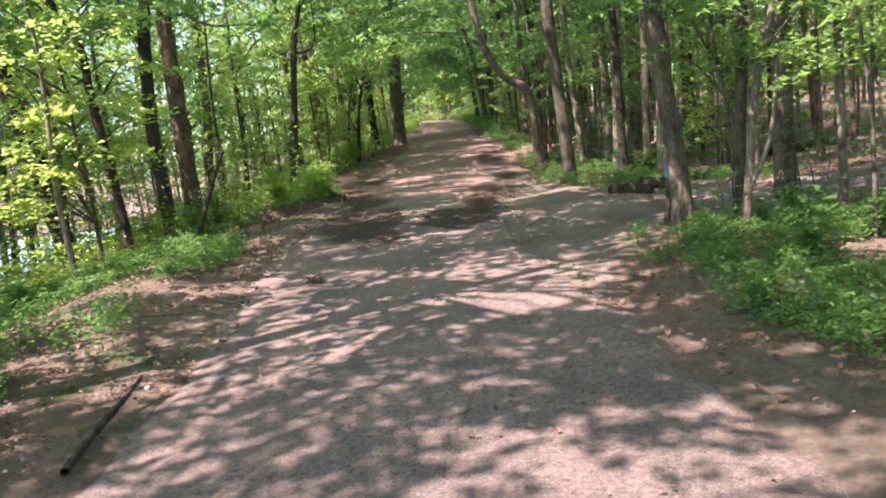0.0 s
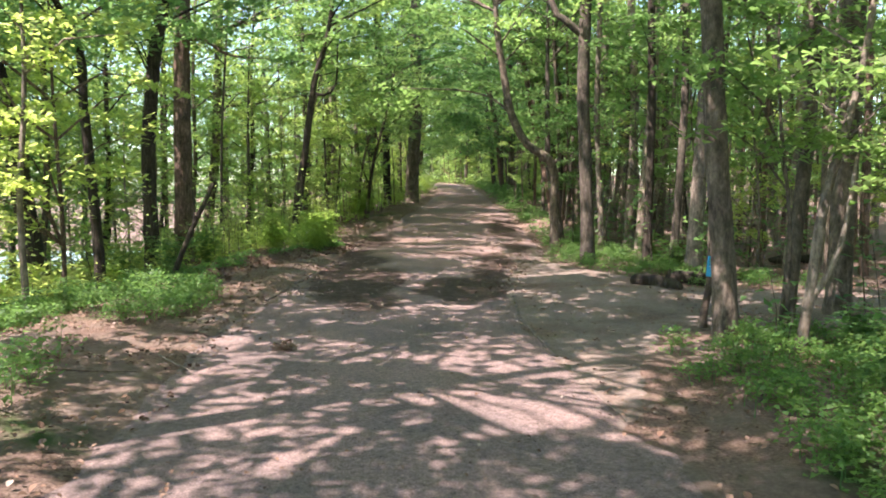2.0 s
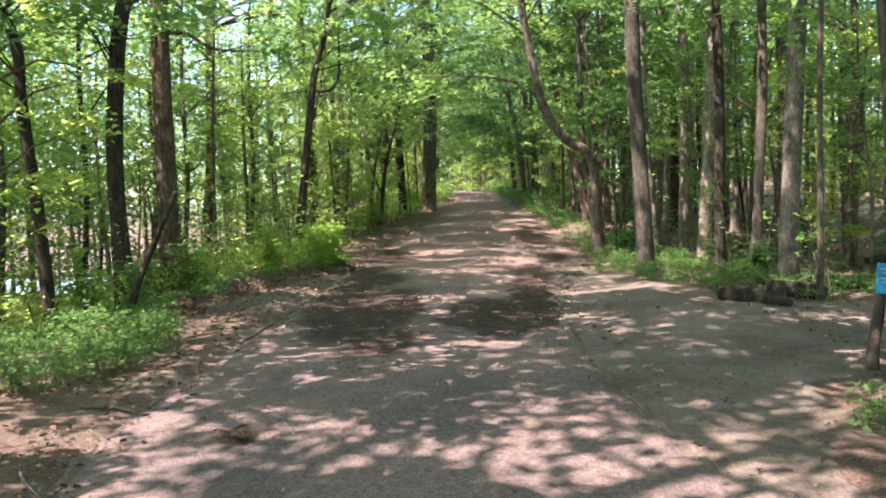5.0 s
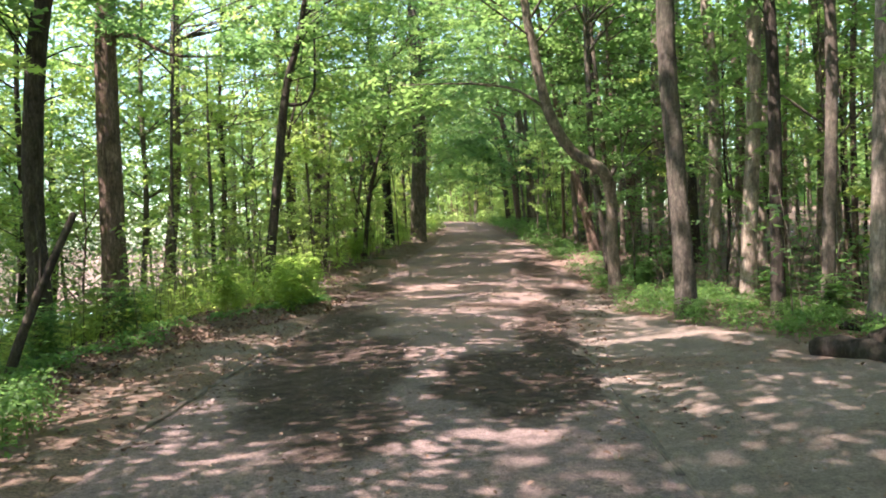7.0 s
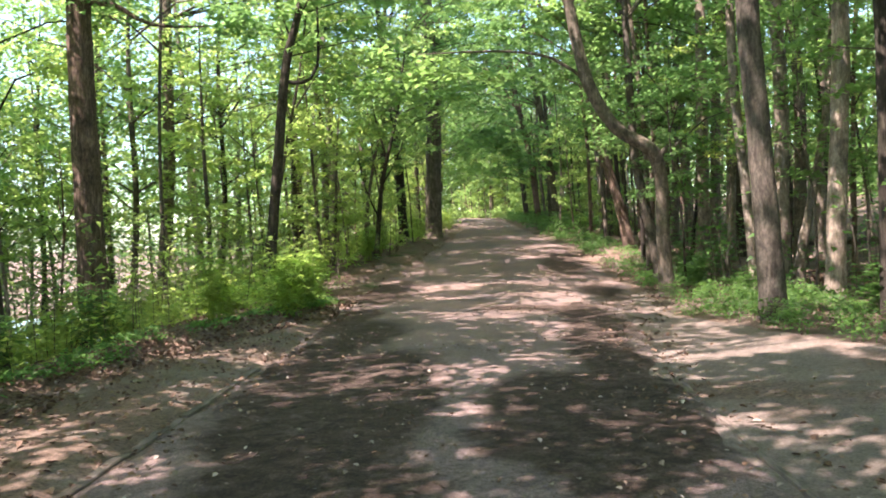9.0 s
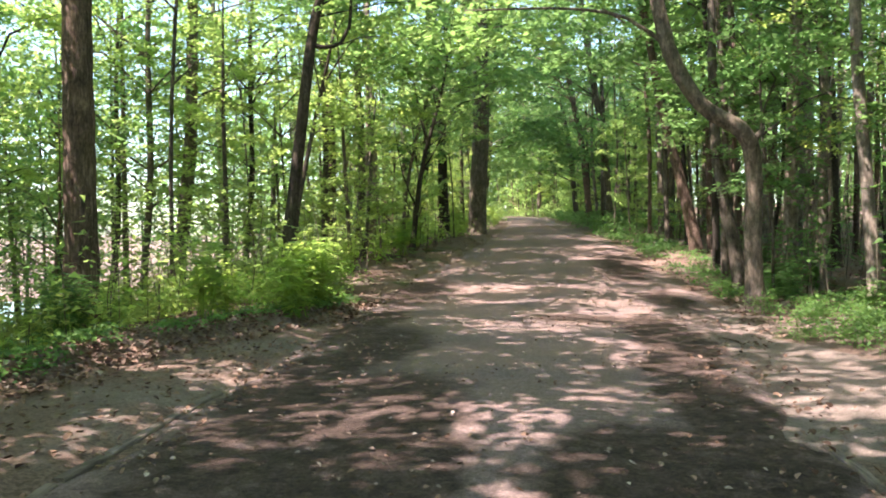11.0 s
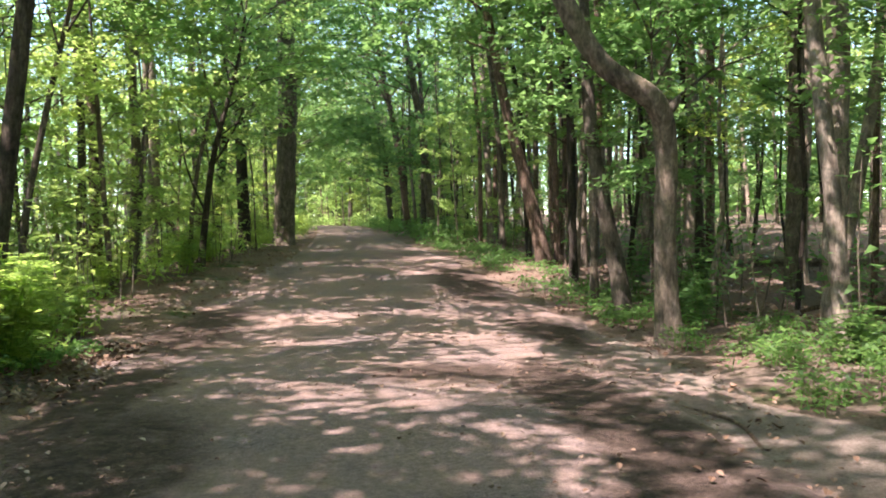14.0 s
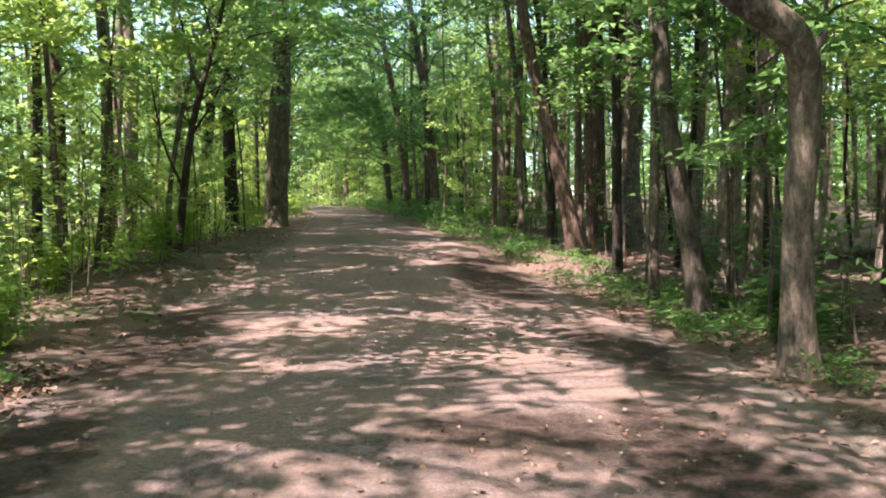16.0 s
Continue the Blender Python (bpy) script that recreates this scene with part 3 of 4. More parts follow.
hero(7.4, 29.3, straight(0.25, 13, (0.02, 0)), BARK_PALE, "pale trunk with spreading roots in leaf litter", 44, crown=(5, 13, 2.8, 44, 42, 0.18), flare=0.8)
hero(5.16, 24.95, [(0, 0, -0.1, 0.1), (0.14, 0, 0.8, 0.09), (0.4, 0, 2.0, 0.08), (0.75, 0, 4.2, 0.06), (1.0, 0, 9, 0.02)], BARK_PALE,
     "pale young tree leaning out of red leaf litter", 45, crown=(4.2, 9, 2.0, 30, 42, 0.16), flare=0.5)
hero(4.37, 26.5, [(0, 0, -0.1, 0.05), (-0.06, 0, 0.6, 0.045), (0.08, 0, 1.4, 0.04), (0.05, 0, 3, 0.03), (0.2, 0, 6, 0.01)], BARK_PALE,
     "thin wavy pale sapling by the crooked tree", 46, crown=(2.6, 6, 1.4, 24, 40, 0.13), leaf=LEAF_BRIGHT, flare=0.2)
hero(5.35, 29.6, straight(0.2, 12, (0.0, 0)), BARK_PALE, "pale slim trunk in open leaf litter", 47, crown=(5, 12, 2.4, 36, 42, 0.18))
hero(6.3, 27.7, straight(0.27, 13, (0.0, 0)), BARK_GREY, "grey brown trunk above red leaf litter", 48, crown=(5, 13, 2.8, 40, 42, 0.18))

for i, (x, y, d, lx, bark) in enumerate(((3.75, 32.9, 0.15, -0.05, BARK_BROWN), (4.0, 33.5, 0.12, 0.02, BARK_BROWN), (4.2, 32.4, 0.17, -0.02, BARK_GREY), (3.5, 34.6, 0.14, -0.08, BARK_DARK), (2.95, 27.9, 0.13, -0.03, BARK_GREY),
                                         (3.15, 28.6, 0.1, 0.02, BARK_BROWN), (3.3, 30.2, 0.16, -0.04, BARK_DARK), (3.6, 31.0, 0.11, 0.03, BARK_PALE), (3.3, 36.8, 0.16, -0.06, BARK_GREY), (3.1, 39.2, 0.14, -0.03, BARK_BROWN))):
    hero(x, y, straight(d, 12, (lx, 0), 0.08), bark, "slim trunk in a close stand beside the road", 110 + i, crown=(2.9, 12, 2.4, 32, 40, 0.18), step=0.4, sides=9, flare=0.3, group="close stand of slim trunks")
for i, (x, y, h) in enumerate(((3.15, 25.4, 4.6), (3.7, 27.3, 5.4), (4.6, 22.6, 5.0), (5.4, 20.2, 5.6), (3.6, 12.9 - 2.5, 4.8), (4.5, 8.6, 5.2), (6.1, 24.0, 6.0), (5.6, 16.8, 5.4), (-3.75, 40.0, 7.5), (-4.6, 37.6, 7.0), (-3.5, 45.5, 8.0))):
    hero(x, y, straight(0.05, h, (-0.06, -0.02), 0.05), BARK_GREY, "thin understory tree with flat sprays of green leaves", 140 + i, crown=(1.9 if h < 6.5 else 2.9, h, 1.6 if h < 6.5 else 2.2, 34 if h < 6.5 else 60, 40, 0.15), step=0.3, sides=8, flare=0.2, group="thin understory trees")
hero(-4.9, 35.6, [(0, 0, -0.1, 0.06), (0.1, 0, 1.6, 0.055), (0.5, 0, 3.6, 0.045), (1.2, 0.1, 6.0, 0.03), (1.9, 0.1, 9.0, 0.012)], BARK_GREY, "slim tree whose leafy boughs hang over the road", 161,
     crown=(3.9, 9.2, 2.3, 80, 44, 0.16), skew=(1.0, 0), flare=0.2)
hero(-6.2, 28.6, [(0, 0, -0.1, 0.06), (0.1, 0, 1.6, 0.055), (0.5, 0, 3.6, 0.045), (1.0, 0.1, 6.0, 0.03), (1.4, 0.1, 9.0, 0.012)], BARK_GREY, "slim bank tree with boughs reaching towards the road", 162,
     crown=(3.6, 9.2, 2.3, 70, 44, 0.16), skew=(0.7, 0), flare=0.2, leaf=LEAF_BRIGHT)
for i, (x, y, lx) in enumerate(((2.6, 47.5, -0.12), (-3.9, 49.5, 0.10), (2.2, 54.5, -0.14), (-4.3, 57.5, 0.12), (1.9, 63, -0.12), (-4.6, 68, 0.1), (-0.5, 79, 0.0))):
    hero(x, y, straight(0.34, 15, (lx, 0)), (BARK_GREY, BARK_DARK, BARK_BROWN)[i % 3], "tall leafy tree arching over the far road", 60 + i, crown=(2.9, 15, 4.4, 110, 42, 0.29), skew=(3.2 * lx / 0.12 * 0.5, 0), step=0.4, sides=12)
# Trees added, mostly out of view, so that their crowns shade the road.
for i, (x, y, over) in enumerate(((-8.7, 9.6, 3.6), (-9.0, 13.2, 4.6), (-4.3, -5.5, 0.8), (-7.4, -1.6, 0.6), (-4.9, 5.0, 1.2), (3.6, -4.5, -0.8), (-10.5, -6.0, 0.8), (7.0, 4.0, -0.5), (5.9, 30.4, -3.0), (-10.2, 31.2, 4.6), (5.6, 37.6, -3.0), (-6.0, 46.0, 2.6))):
    hero(x, y, straight(0.36, 15, (0.08 if x < 0 else -0.06, 0)), (BARK_GREY, BARK_BROWN, BARK_DARK)[i % 3], "tall broad-crowned tree added to shade the road", 80 + i,
         crown=(6.0, 15, 4.4, 92, 42, 0.28), skew=(over, 0), step=0.4, sides=12)
for i, (x, y) in enumerate(((-10.8, 20.6), (-11.6, 25.6), (-10.2, 29.4), (-9.4, 34.0), (-12.6, 16.8), (-13.5, 22.5), (-12.2, 31.5), (-14.5, 19.0), (-15.5, 27.0), (-15.5, 34.0))):
    hero(x, y, straight(0.17, 12, (0.04, 0.02)), (BARK_GREY, BARK_DARK)[i % 2], "slim understory tree with layered bright leaves", 95 + i, leaf=LEAF_BRIGHT,
         crown=(3.0, 11.5, 3.4, 92, 46, 0.19), step=0.4, sides=9, flare=0.2)

# ---- the wood on both sides ----
rng = np.random.default_rng(5)


def free(x, y, gap, placed):
    if left_edge(y) - 1.7 < x < right_edge(y) + 1.3:
        return False
    if 0 < x < 16 and 11.2 < y < 15.2 or 0 < x < 3.2 and 5 < y < 26:
        return False
    if -6.3 < x < 0 and -6 < y < 22 or -7.6 < x < 0 and 17 < y < 30 or -9.6 < x < 0 and 15 < y < 26:
        return False
    return all((x - a) ** 2 + (y - b) ** 2 > gap * gap for a, b in placed)


kinds = []
for i in range(9):
    h, d = 12 + 3 * rng.uniform(), (0.09, 0.13, 0.16, 0.11, 0.2, 0.085, 0.14, 0.25, 0.075)[i]
    a, s = rng.uniform(0, 6.28), rng.uniform(0.01, 0.06)
    kinds.append(tree("tree", straight(d, h, (s * math.cos(a), s * math.sin(a)), rng.uniform(-0.15, 0.15)), (BARK_GREY, BARK_BROWN, BARK_PALE, BARK_BROWN, BARK_GREY, BARK_PALE, BARK_BROWN, BARK_PALE, BARK_GREY)[i],
                      LEAF_CANOPY, 100 + i, crown=(3.2 + rng.uniform(0, 1.4), h, 2.3 + rng.uniform(0, 0.8), 22, 32, 0.2), sides=9, step=0.5,
                      label=("slim grey woodland tree", "brown barked woodland tree", "pale barked woodland tree", "slender brown woodland tree", "grey woodland tree with leafy crown",
                             "thin pale woodland tree", "brown woodland tree with leafy crown", "broad pale woodland tree", "thin grey woodland tree")[i], group="woodland trees"))
poles = []
for i in range(6):
    h = 4.6 + 2.6 * rng.uniform()
    a, s = rng.uniform(0, 6.28), rng.uniform(0.02, 0.12)
    poles.append(tree("sapling", straight(0.04 + 0.014 * i, h, (s * math.cos(a), s * math.sin(a)), rng.uniform(-0.12, 0.12)), (BARK_GREY, BARK_PALE, BARK_BROWN, BARK_DARK, BARK_PALE, BARK_GREY)[i], LEAF_CANOPY if i == 3 else LEAF_BRIGHT, 130 + i,
                      crown=((0.8, 1.0, 0.6, 1.8, 2.2, 1.2)[i], h, (1.7, 1.5, 1.9, 1.5, 1.5, 1.8)[i], (40, 36, 44, 30, 28, 40)[i], 36, 0.165), sides=6, step=0.5, flare=0.2, category="sapling",
                      label="young woodland sapling with layered green leaves", group="woodland saplings"))
USED = {}


def plant(proto, x, y, turn, size):
    key = proto.name
    if key not in USED:
        USED[key] = 1
        return put(proto, x, y, turn, size)
    return copy_thing(proto, pose(x, y, height(x, y) - 0.05, 0, 0, turn) @ Matrix.Scale(size / proto.scale[0], 4))


placed = list(HERO)
for (x0, x1, y0, y1, count, gap) in ((3.3, 10, -3, 46, 92, 1.15), (9, 18, 0, 50, 40, 1.7), (1.6, 8, 44, 72, 30, 1.3), (-12, -5.0, 25, 56, 14, 2.2), (-15, -6.6, -10, 14, 16, 2.3), (-7, -3.2, 46, 74, 16, 1.8), (-6, 3, 76, 92, 16, 1.6)):
    made = tries = 0
    while made < count and tries < count * 12:
        tries += 1
        x, y = rng.uniform(x0, x1), rng.uniform(y0, y1)
        if free(x, y, gap, placed):
            placed.append((x, y))
            pick = (kinds[rng.integers(9)], x, y, rng.uniform(0, 360), rng.uniform(0.85, 1.2))
            if not (3 < x < 5.2 and y < 9.8 or 3 < x < 10 and 23 < y < 34 and made % 3 == 0):  # more open here
                plant(*pick)
            made += 1
small = list(placed)
for (x0, x1, y0, y1, count, gap) in ((3.8, 12, -2, 45, 46, 0.9), (9, 20, 5, 50, 14, 1.2), (1.6, 7, 38, 74, 40, 0.9), (-10, -5.2, 23, 46, 20, 1.3), (-13, -6.6, 2, 24, 22, 1.4), (-9, -2.9, 44, 78, 36, 0.9), (-7, 3, 74, 90, 24, 0.8)):
    made = tries = 0
    while made < count and tries < count * 12:
        tries += 1
        x, y = rng.uniform(x0, x1), rng.uniform(y0, y1)
        if free(x, y, gap, small):
            small.append((x, y))
            plant(poles[(3, 4, 3, 0)[rng.integers(4)] if x > 1 else rng.integers(6)], x, y, rng.uniform(0, 360), rng.uniform(0.75, 1.25))
            made += 1
for p in kinds + poles:
    if p.name not in USED:
        put(p, 30 + rng.uniform(0, 5), 40 + rng.uniform(0, 30))


def deep_wood(name, label, seed, boxes, leaf_size, per, tall=(10, 15), low=1.2, thick=(0.05, 0.15), stems=1.0):
    """Trunks and leaf sprays of the wood behind the nearer trees."""
    r = np.random.default_rng(seed)
    trunks, tips = [], []
    for x0, x1, y0, y1, count in boxes:
        for _ in range(count):
            x, y = r.uniform(x0, x1), r.uniform(y0, y1)
            if left_edge(y) - 2 < x < right_edge(y) + 2 or (0 < x < 16 and 11.2 < y < 15.2):
                continue
            z, h, d = height(x, y), r.uniform(*tall), r.uniform(*thick)
            lx, ly = r.normal(0, 0.5, 2)
            if r.uniform() < stems:
                trunks.append(tube([(x, y, z - 0.2), (x + lx * 0.5, y + ly * 0.5, z + h * 0.5), (x + lx, y + ly, z + h)], [d, d * 0.75, 0.02], 6))
            for _ in range(30):
                u = r.uniform(0, 1)
                q, a = 2.4 * math.sqrt(r.uniform()), r.uniform(0, 6.28)
                tips.append((x + lx * u + q * math.cos(a), y + ly * u + q * math.sin(a), z + low + (h - low) * u))
    thing = tagged(new(name), label, "woods", kind="stuff")
    tagged(mesh_ob("trunks", *join(trunks), BARK_GREY, thing), kind="stuff")
    tagged(mesh_ob("foliage", *leaves(r, sprays(r, tips, 2 * per, 0.9), 0.72 * leaf_size), LEAF_CANOPY, thing), kind="stuff")


deep_wood("woods", "dense deeper wood behind the roadside trees", 201, ((16, 34, -6, 78, 130), (5, 18, 48, 84, 60)), 0.28, 13)
deep_wood("woods", "lakeside wood beside the road", 202, ((-18, -6, 44, 90, 50),), 0.28, 15)
deep_wood("woods", "leafy thicket on the slope down to the lake", 204, ((-22, -11.5, 6, 34, 18), (-20, -10, 32, 60, 16)), 0.2, 18, (4.5, 8.0), 0.5, (0.02, 0.05), 0.45)
deep_wood("woods", "taller lakeside trees down the slope", 205, ((-24, -12.5, 12, 46, 26),), 0.25, 20, (8.0, 12.0), 2.2, (0.03, 0.08), 0.45)
deep_wood("woods", "tall lakeside trees farther down the slope", 207, ((-22, -12, 16, 44, 52),), 0.3, 20, (11.0, 16.0), 4.5, (0.05, 0.1), 0.45)
deep_wood("woods", "wood closing the view where the road bends", 203, ((-14, 12, 82, 110, 100),), 0.38, 17)
deep_wood("woods", "low leafy thicket where the road bends", 206, ((-4, 6, 70, 90, 24), (-20, 4, 92, 100, 34)), 0.3, 20, (4.0, 8.0), 0.2)


# ---- undergrowth ----
def low_growth(name, label, seed, points, tall, per, size, material, reach=0.22, oval=False):
    """Leafy plants standing close together."""
    r = np.random.default_rng(seed)
    cs, stems = [], []
    for x, y in points:
        z, h = height(x, y), tall * r.uniform(0.45, 1.25)
        k = int(per * r.uniform(0.6, 1.4))
        u = r.uniform(0, 1, k) ** 0.7
        a, q = r.uniform(0, 2 * np.pi, k), reach * r.uniform(0.2, 1.3, k) * (1.1 - 0.6 * u)
        lean = r.normal(0, 0.12, 2) * h
        cs.append(np.stack([x + q * np.cos(a) + lean[0] * u, y + q * np.sin(a) + lean[1] * u, z + 0.03 + h * u], 1))
        stems.append(tube([(x, y, z - 0.03), (x + lean[0] * 0.5, y + lean[1] * 0.5, z + h * 0.55), (x + lean[0], y + lean[1], z + h)], [0.006, 0.004, 0.002], 3))
    v, fc = leaves(r, np.concatenate(cs), size, 0.45, 0.6, oval)
    thing = new(name)
    tagged(thing, label, "undergrowth", kind="stuff")
    tagged(mesh_ob("foliage", v, fc, material, thing), kind="stuff")
    tagged(mesh_ob("stemwork", *join(stems), material, thing), kind="stuff")
    return thing


def area(seed, count, x0, x1, y0, y1, test=None):
    r = np.random.default_rng(seed)
    out, tries = [], 0
    while len(out) < count and tries < count * 20:
        tries += 1
        x, y = r.uniform(x0, x1), r.uniform(y0, y1)
        if noise.noise((x * 0.7, y * 0.7, seed)) > -0.22 and (test is None or test(x, y)):
            out.append((x, y))
    return out


low_growth("undergrowth", "lush low green plants beside the trail sign tree", 1, area(1, 470, 1.5, 6.0, 2.5, 10.6, lambda x, y: x > np.interp(y, [2, 6, 8, 9.6, 10.7], [2.9, 2.1, 1.95, 2.05, 2.7]) and noise.noise((x * 1.8, y * 1.8, 3)) > -0.2), 0.24, 80, 0.05, LEAF_LOW, 0.2)
low_growth("undergrowth", "bank of leafy green plants round the large tree", 2, area(2, 250, 1.8, 6.0, 14.9, 23.6, lambda x, y: x > np.interp(y, [14.9, 15.2, 16.9, 20.3, 23.6], [4.2, 3.6, 2.7, 1.95, 2.3]) and x < np.interp(y, [15, 18, 24], [6.0, 4.6, 4.0]) and noise.noise((x * 1.8, y * 1.8, 6)) > -0.15), 0.24, 72, 0.05, LEAF_LOW, 0.2)
low_growth("undergrowth", "dark low plants under the roadside trees", 3, area(3, 260, 1.5, 6.0, 24.2, 42, lambda x, y: x > right_edge(y) + 0.35 and x < right_edge(y) + 1.7), 0.2, 24, 0.08, LEAF_LOW)
low_growth("undergrowth", "green plants along the far verge", 4, area(4, 420, -1, 8, 40, 72, lambda x, y: right_edge(y) + 0.3 < x < right_edge(y) + 5), 0.65, 34, 0.14, LEAF_LOW, 0.35)
low_growth("undergrowth", "dark green plants under the lakeside trunks", 5, area(5, 300, -8.0, -3.3, 10.6, 15.5, lambda x, y: x < np.interp(y, [10.6, 12, 13.5, 15.5], [-3.9, -3.5, -3.9, -5.3])), 0.3, 66, 0.055, LEAF_LOW, 0.22)
low_growth("undergrowth", "leafy plants on the near lakeside verge", 6, area(6, 230, -7.5, -2.9, 1.5, 8.4, lambda x, y: x < -3.15 - 0.2 * abs(y - 6.3)), 0.36, 50, 0.06, LEAF_LOW)
low_growth("undergrowth", "sparse dark plants along the shoulder ridge", 13, area(13, 130, -6.4, -3.6, 14.5, 24.5, lambda x, y: abs(x - np.interp(y, [14.5, 18, 20, 22, 24.5], [-5.2, -5.1, -4.4, -4.0, -3.95])) < 0.3), 0.12, 22, 0.06, LEAF_LOW, 0.16, True)
low_growth("undergrowth", "bright brush on the lakeside bank", 7, area(7, 300, -11, -4.4, 15, 27, lambda x, y: x < np.interp(y, [15, 18, 21, 24, 27], [-6.7, -6.2, -5.4, -4.6, -4.4]) and not (x > -8.9 and 16.6 < y < 23 and (x * 7.3) % 1 > 0.25)), 0.6, 30, 0.10, LEAF_BRIGHT, 0.3)
low_growth("undergrowth", "bright green growth down the lakeside slope", 14, area(14, 760, -17, -7.6, 13, 44, lambda x, y: x < np.interp(y, [13, 24, 34, 44], [-7.8, -7.6, -6.4, -6.0])), 0.9, 30, 0.14, LEAF_BRIGHT, 0.45)
low_growth("undergrowth", "pale green growth lower on the lakeside slope", 15, area(15, 560, -19, -8.2, 12, 44), 1.1, 28, 0.16, LEAF_BRIGHT, 0.5)
low_growth("undergrowth", "lime green brush beside the road", 8, area(8, 70, -6, -3.5, 21.6, 27, lambda x, y: x < left_edge(y) - 0.5), 0.55, 40, 0.085, LEAF_LIME, 0.26)
low_growth("undergrowth", "sunlit brush along the lakeside verge", 9, area(9, 230, -9, -2.4, 28, 48, lambda x, y: x < left_edge(y) - np.interp(y, [28, 38, 48], [1.3, 1.2, 0.6])), 0.6, 36, 0.12, LEAF_LIME, 0.34)
low_growth("undergrowth", "brush along the far lakeside verge", 10, area(10, 400, -12, -2.4, 47, 82, lambda x, y: x < left_edge(y) - 0.4), 1.0, 34, 0.17, LEAF_BRIGHT, 0.4)
low_growth("undergrowth", "scattered woodland herbs in leaf litter", 11, area(11, 300, 4, 26, -2, 60, lambda x, y: not (11.2 < y < 15)), 0.32, 22, 0.11, LEAF_LOW)
low_growth("undergrowth", "green plants where the road bends away", 12, area(12, 360, -6, 8, 66, 92, lambda x, y: x > right_edge(y) + 0.3), 1.0, 34, 0.2, LEAF_BRIGHT, 0.45)


def brush(name, label, seed, points, tall, material):
    """Slender upright stems with sparse small leaves."""
    r = np.random.default_rng(seed)
    wood, cs = [], []
    for x, y in points:
        z, h = height(x, y), tall * r.uniform(0.5, 1.3)
        lx, ly = r.normal(0, 0.14, 2) * h
        wood.append(tube([(x, y, z - 0.05), (x + lx * 0.4 + r.normal(0, 0.04), y + ly * 0.4, z + h * 0.5), (x + lx, y + ly, z + h)], [r.uniform(0.006, 0.016), 0.007, 0.003], 5))
        k = r.integers(14, 34)
        u = r.uniform(0.3, 1.05, k)
        q, a = r.uniform(0.03, 0.38, k) * (1.25 - 0.5 * u), r.uniform(0, 6.28, k)
        cs.append(np.stack([x + lx * u + q * np.cos(a), y + ly * u + q * np.sin(a), z + h * u], 1))
    thing = tagged(new(name), label, "brush", kind="stuff")
    tagged(mesh_ob("stemwork", *join(wood), BARK_GREY, thing), kind="stuff")
    tagged(mesh_ob("foliage", *leaves(r, np.concatenate(cs), 0.125, 0.45, 0.6), material, thing), kind="stuff")


brush("brush", "slender leafy brush on the lakeside bank", 401, area(31, 110, -9.5, -4.6, 15.5, 30, lambda x, y: x < np.interp(y, [15, 18, 21, 24, 30], [-6.6, -6.1, -5.3, -4.7, -4.4]) and not (x > -9.0 and 16 < y < 22.5 and (x * 7.3) % 1 > 0.2)), 1.7, LEAF_BRIGHT)
brush("brush", "slender brush along the lakeside verge", 402, area(32, 64, -7.5, -3.0, 29, 50, lambda x, y: x < left_edge(y) - 0.8), 2.0, LEAF_BRIGHT)
brush("brush", "thin young stems in the roadside wood", 403, area(33, 150, 3.2, 10, 15.5, 44, lambda x, y: x > right_edge(y) + 1.2), 1.5, LEAF_LOW)
brush("brush", "thin young stems beside the side trail", 404, area(34, 40, 3.2, 9, 2.5, 10.8), 1.2, LEAF_LOW)


def far_wood():
    """Woods beyond the walked stretch and across the lake."""
    r = np.random.default_rng(77)
    for nm, lab, boxes in (("far_woods", "dense green woods in the distance", ((-45, 45, 92, 125, 15000, 18), (30, 52, -30, 95, 9000, 14), (22, 36, -20, 92, 9000, 4), (-30, 40, -45, -14, 4000, 13))),
                           ("far_shore", "wooded far shore of the lake", ((-230, -190, -200, 300, 9000, 13),))):
        cs = []
        for x0, x1, y0, y1, k, h in boxes:
            x, y = r.uniform(x0, x1, k), r.uniform(y0, y1, k)
            z = np.array([(height(a, b) if nm == "far_woods" else -2.5) for a, b in zip(x, y)])
            cs.append(np.stack([x, y, z + h * r.uniform(0.0, 1.0, k)], 1))
        v, fc = leaves(r, np.concatenate(cs), 0.9 if nm == "far_woods" else 2.6, 0.6, 0.7)
        tagged(mesh_ob(nm, v, fc, LEAF_CANOPY), lab, "woods", kind="stuff")


far_wood()


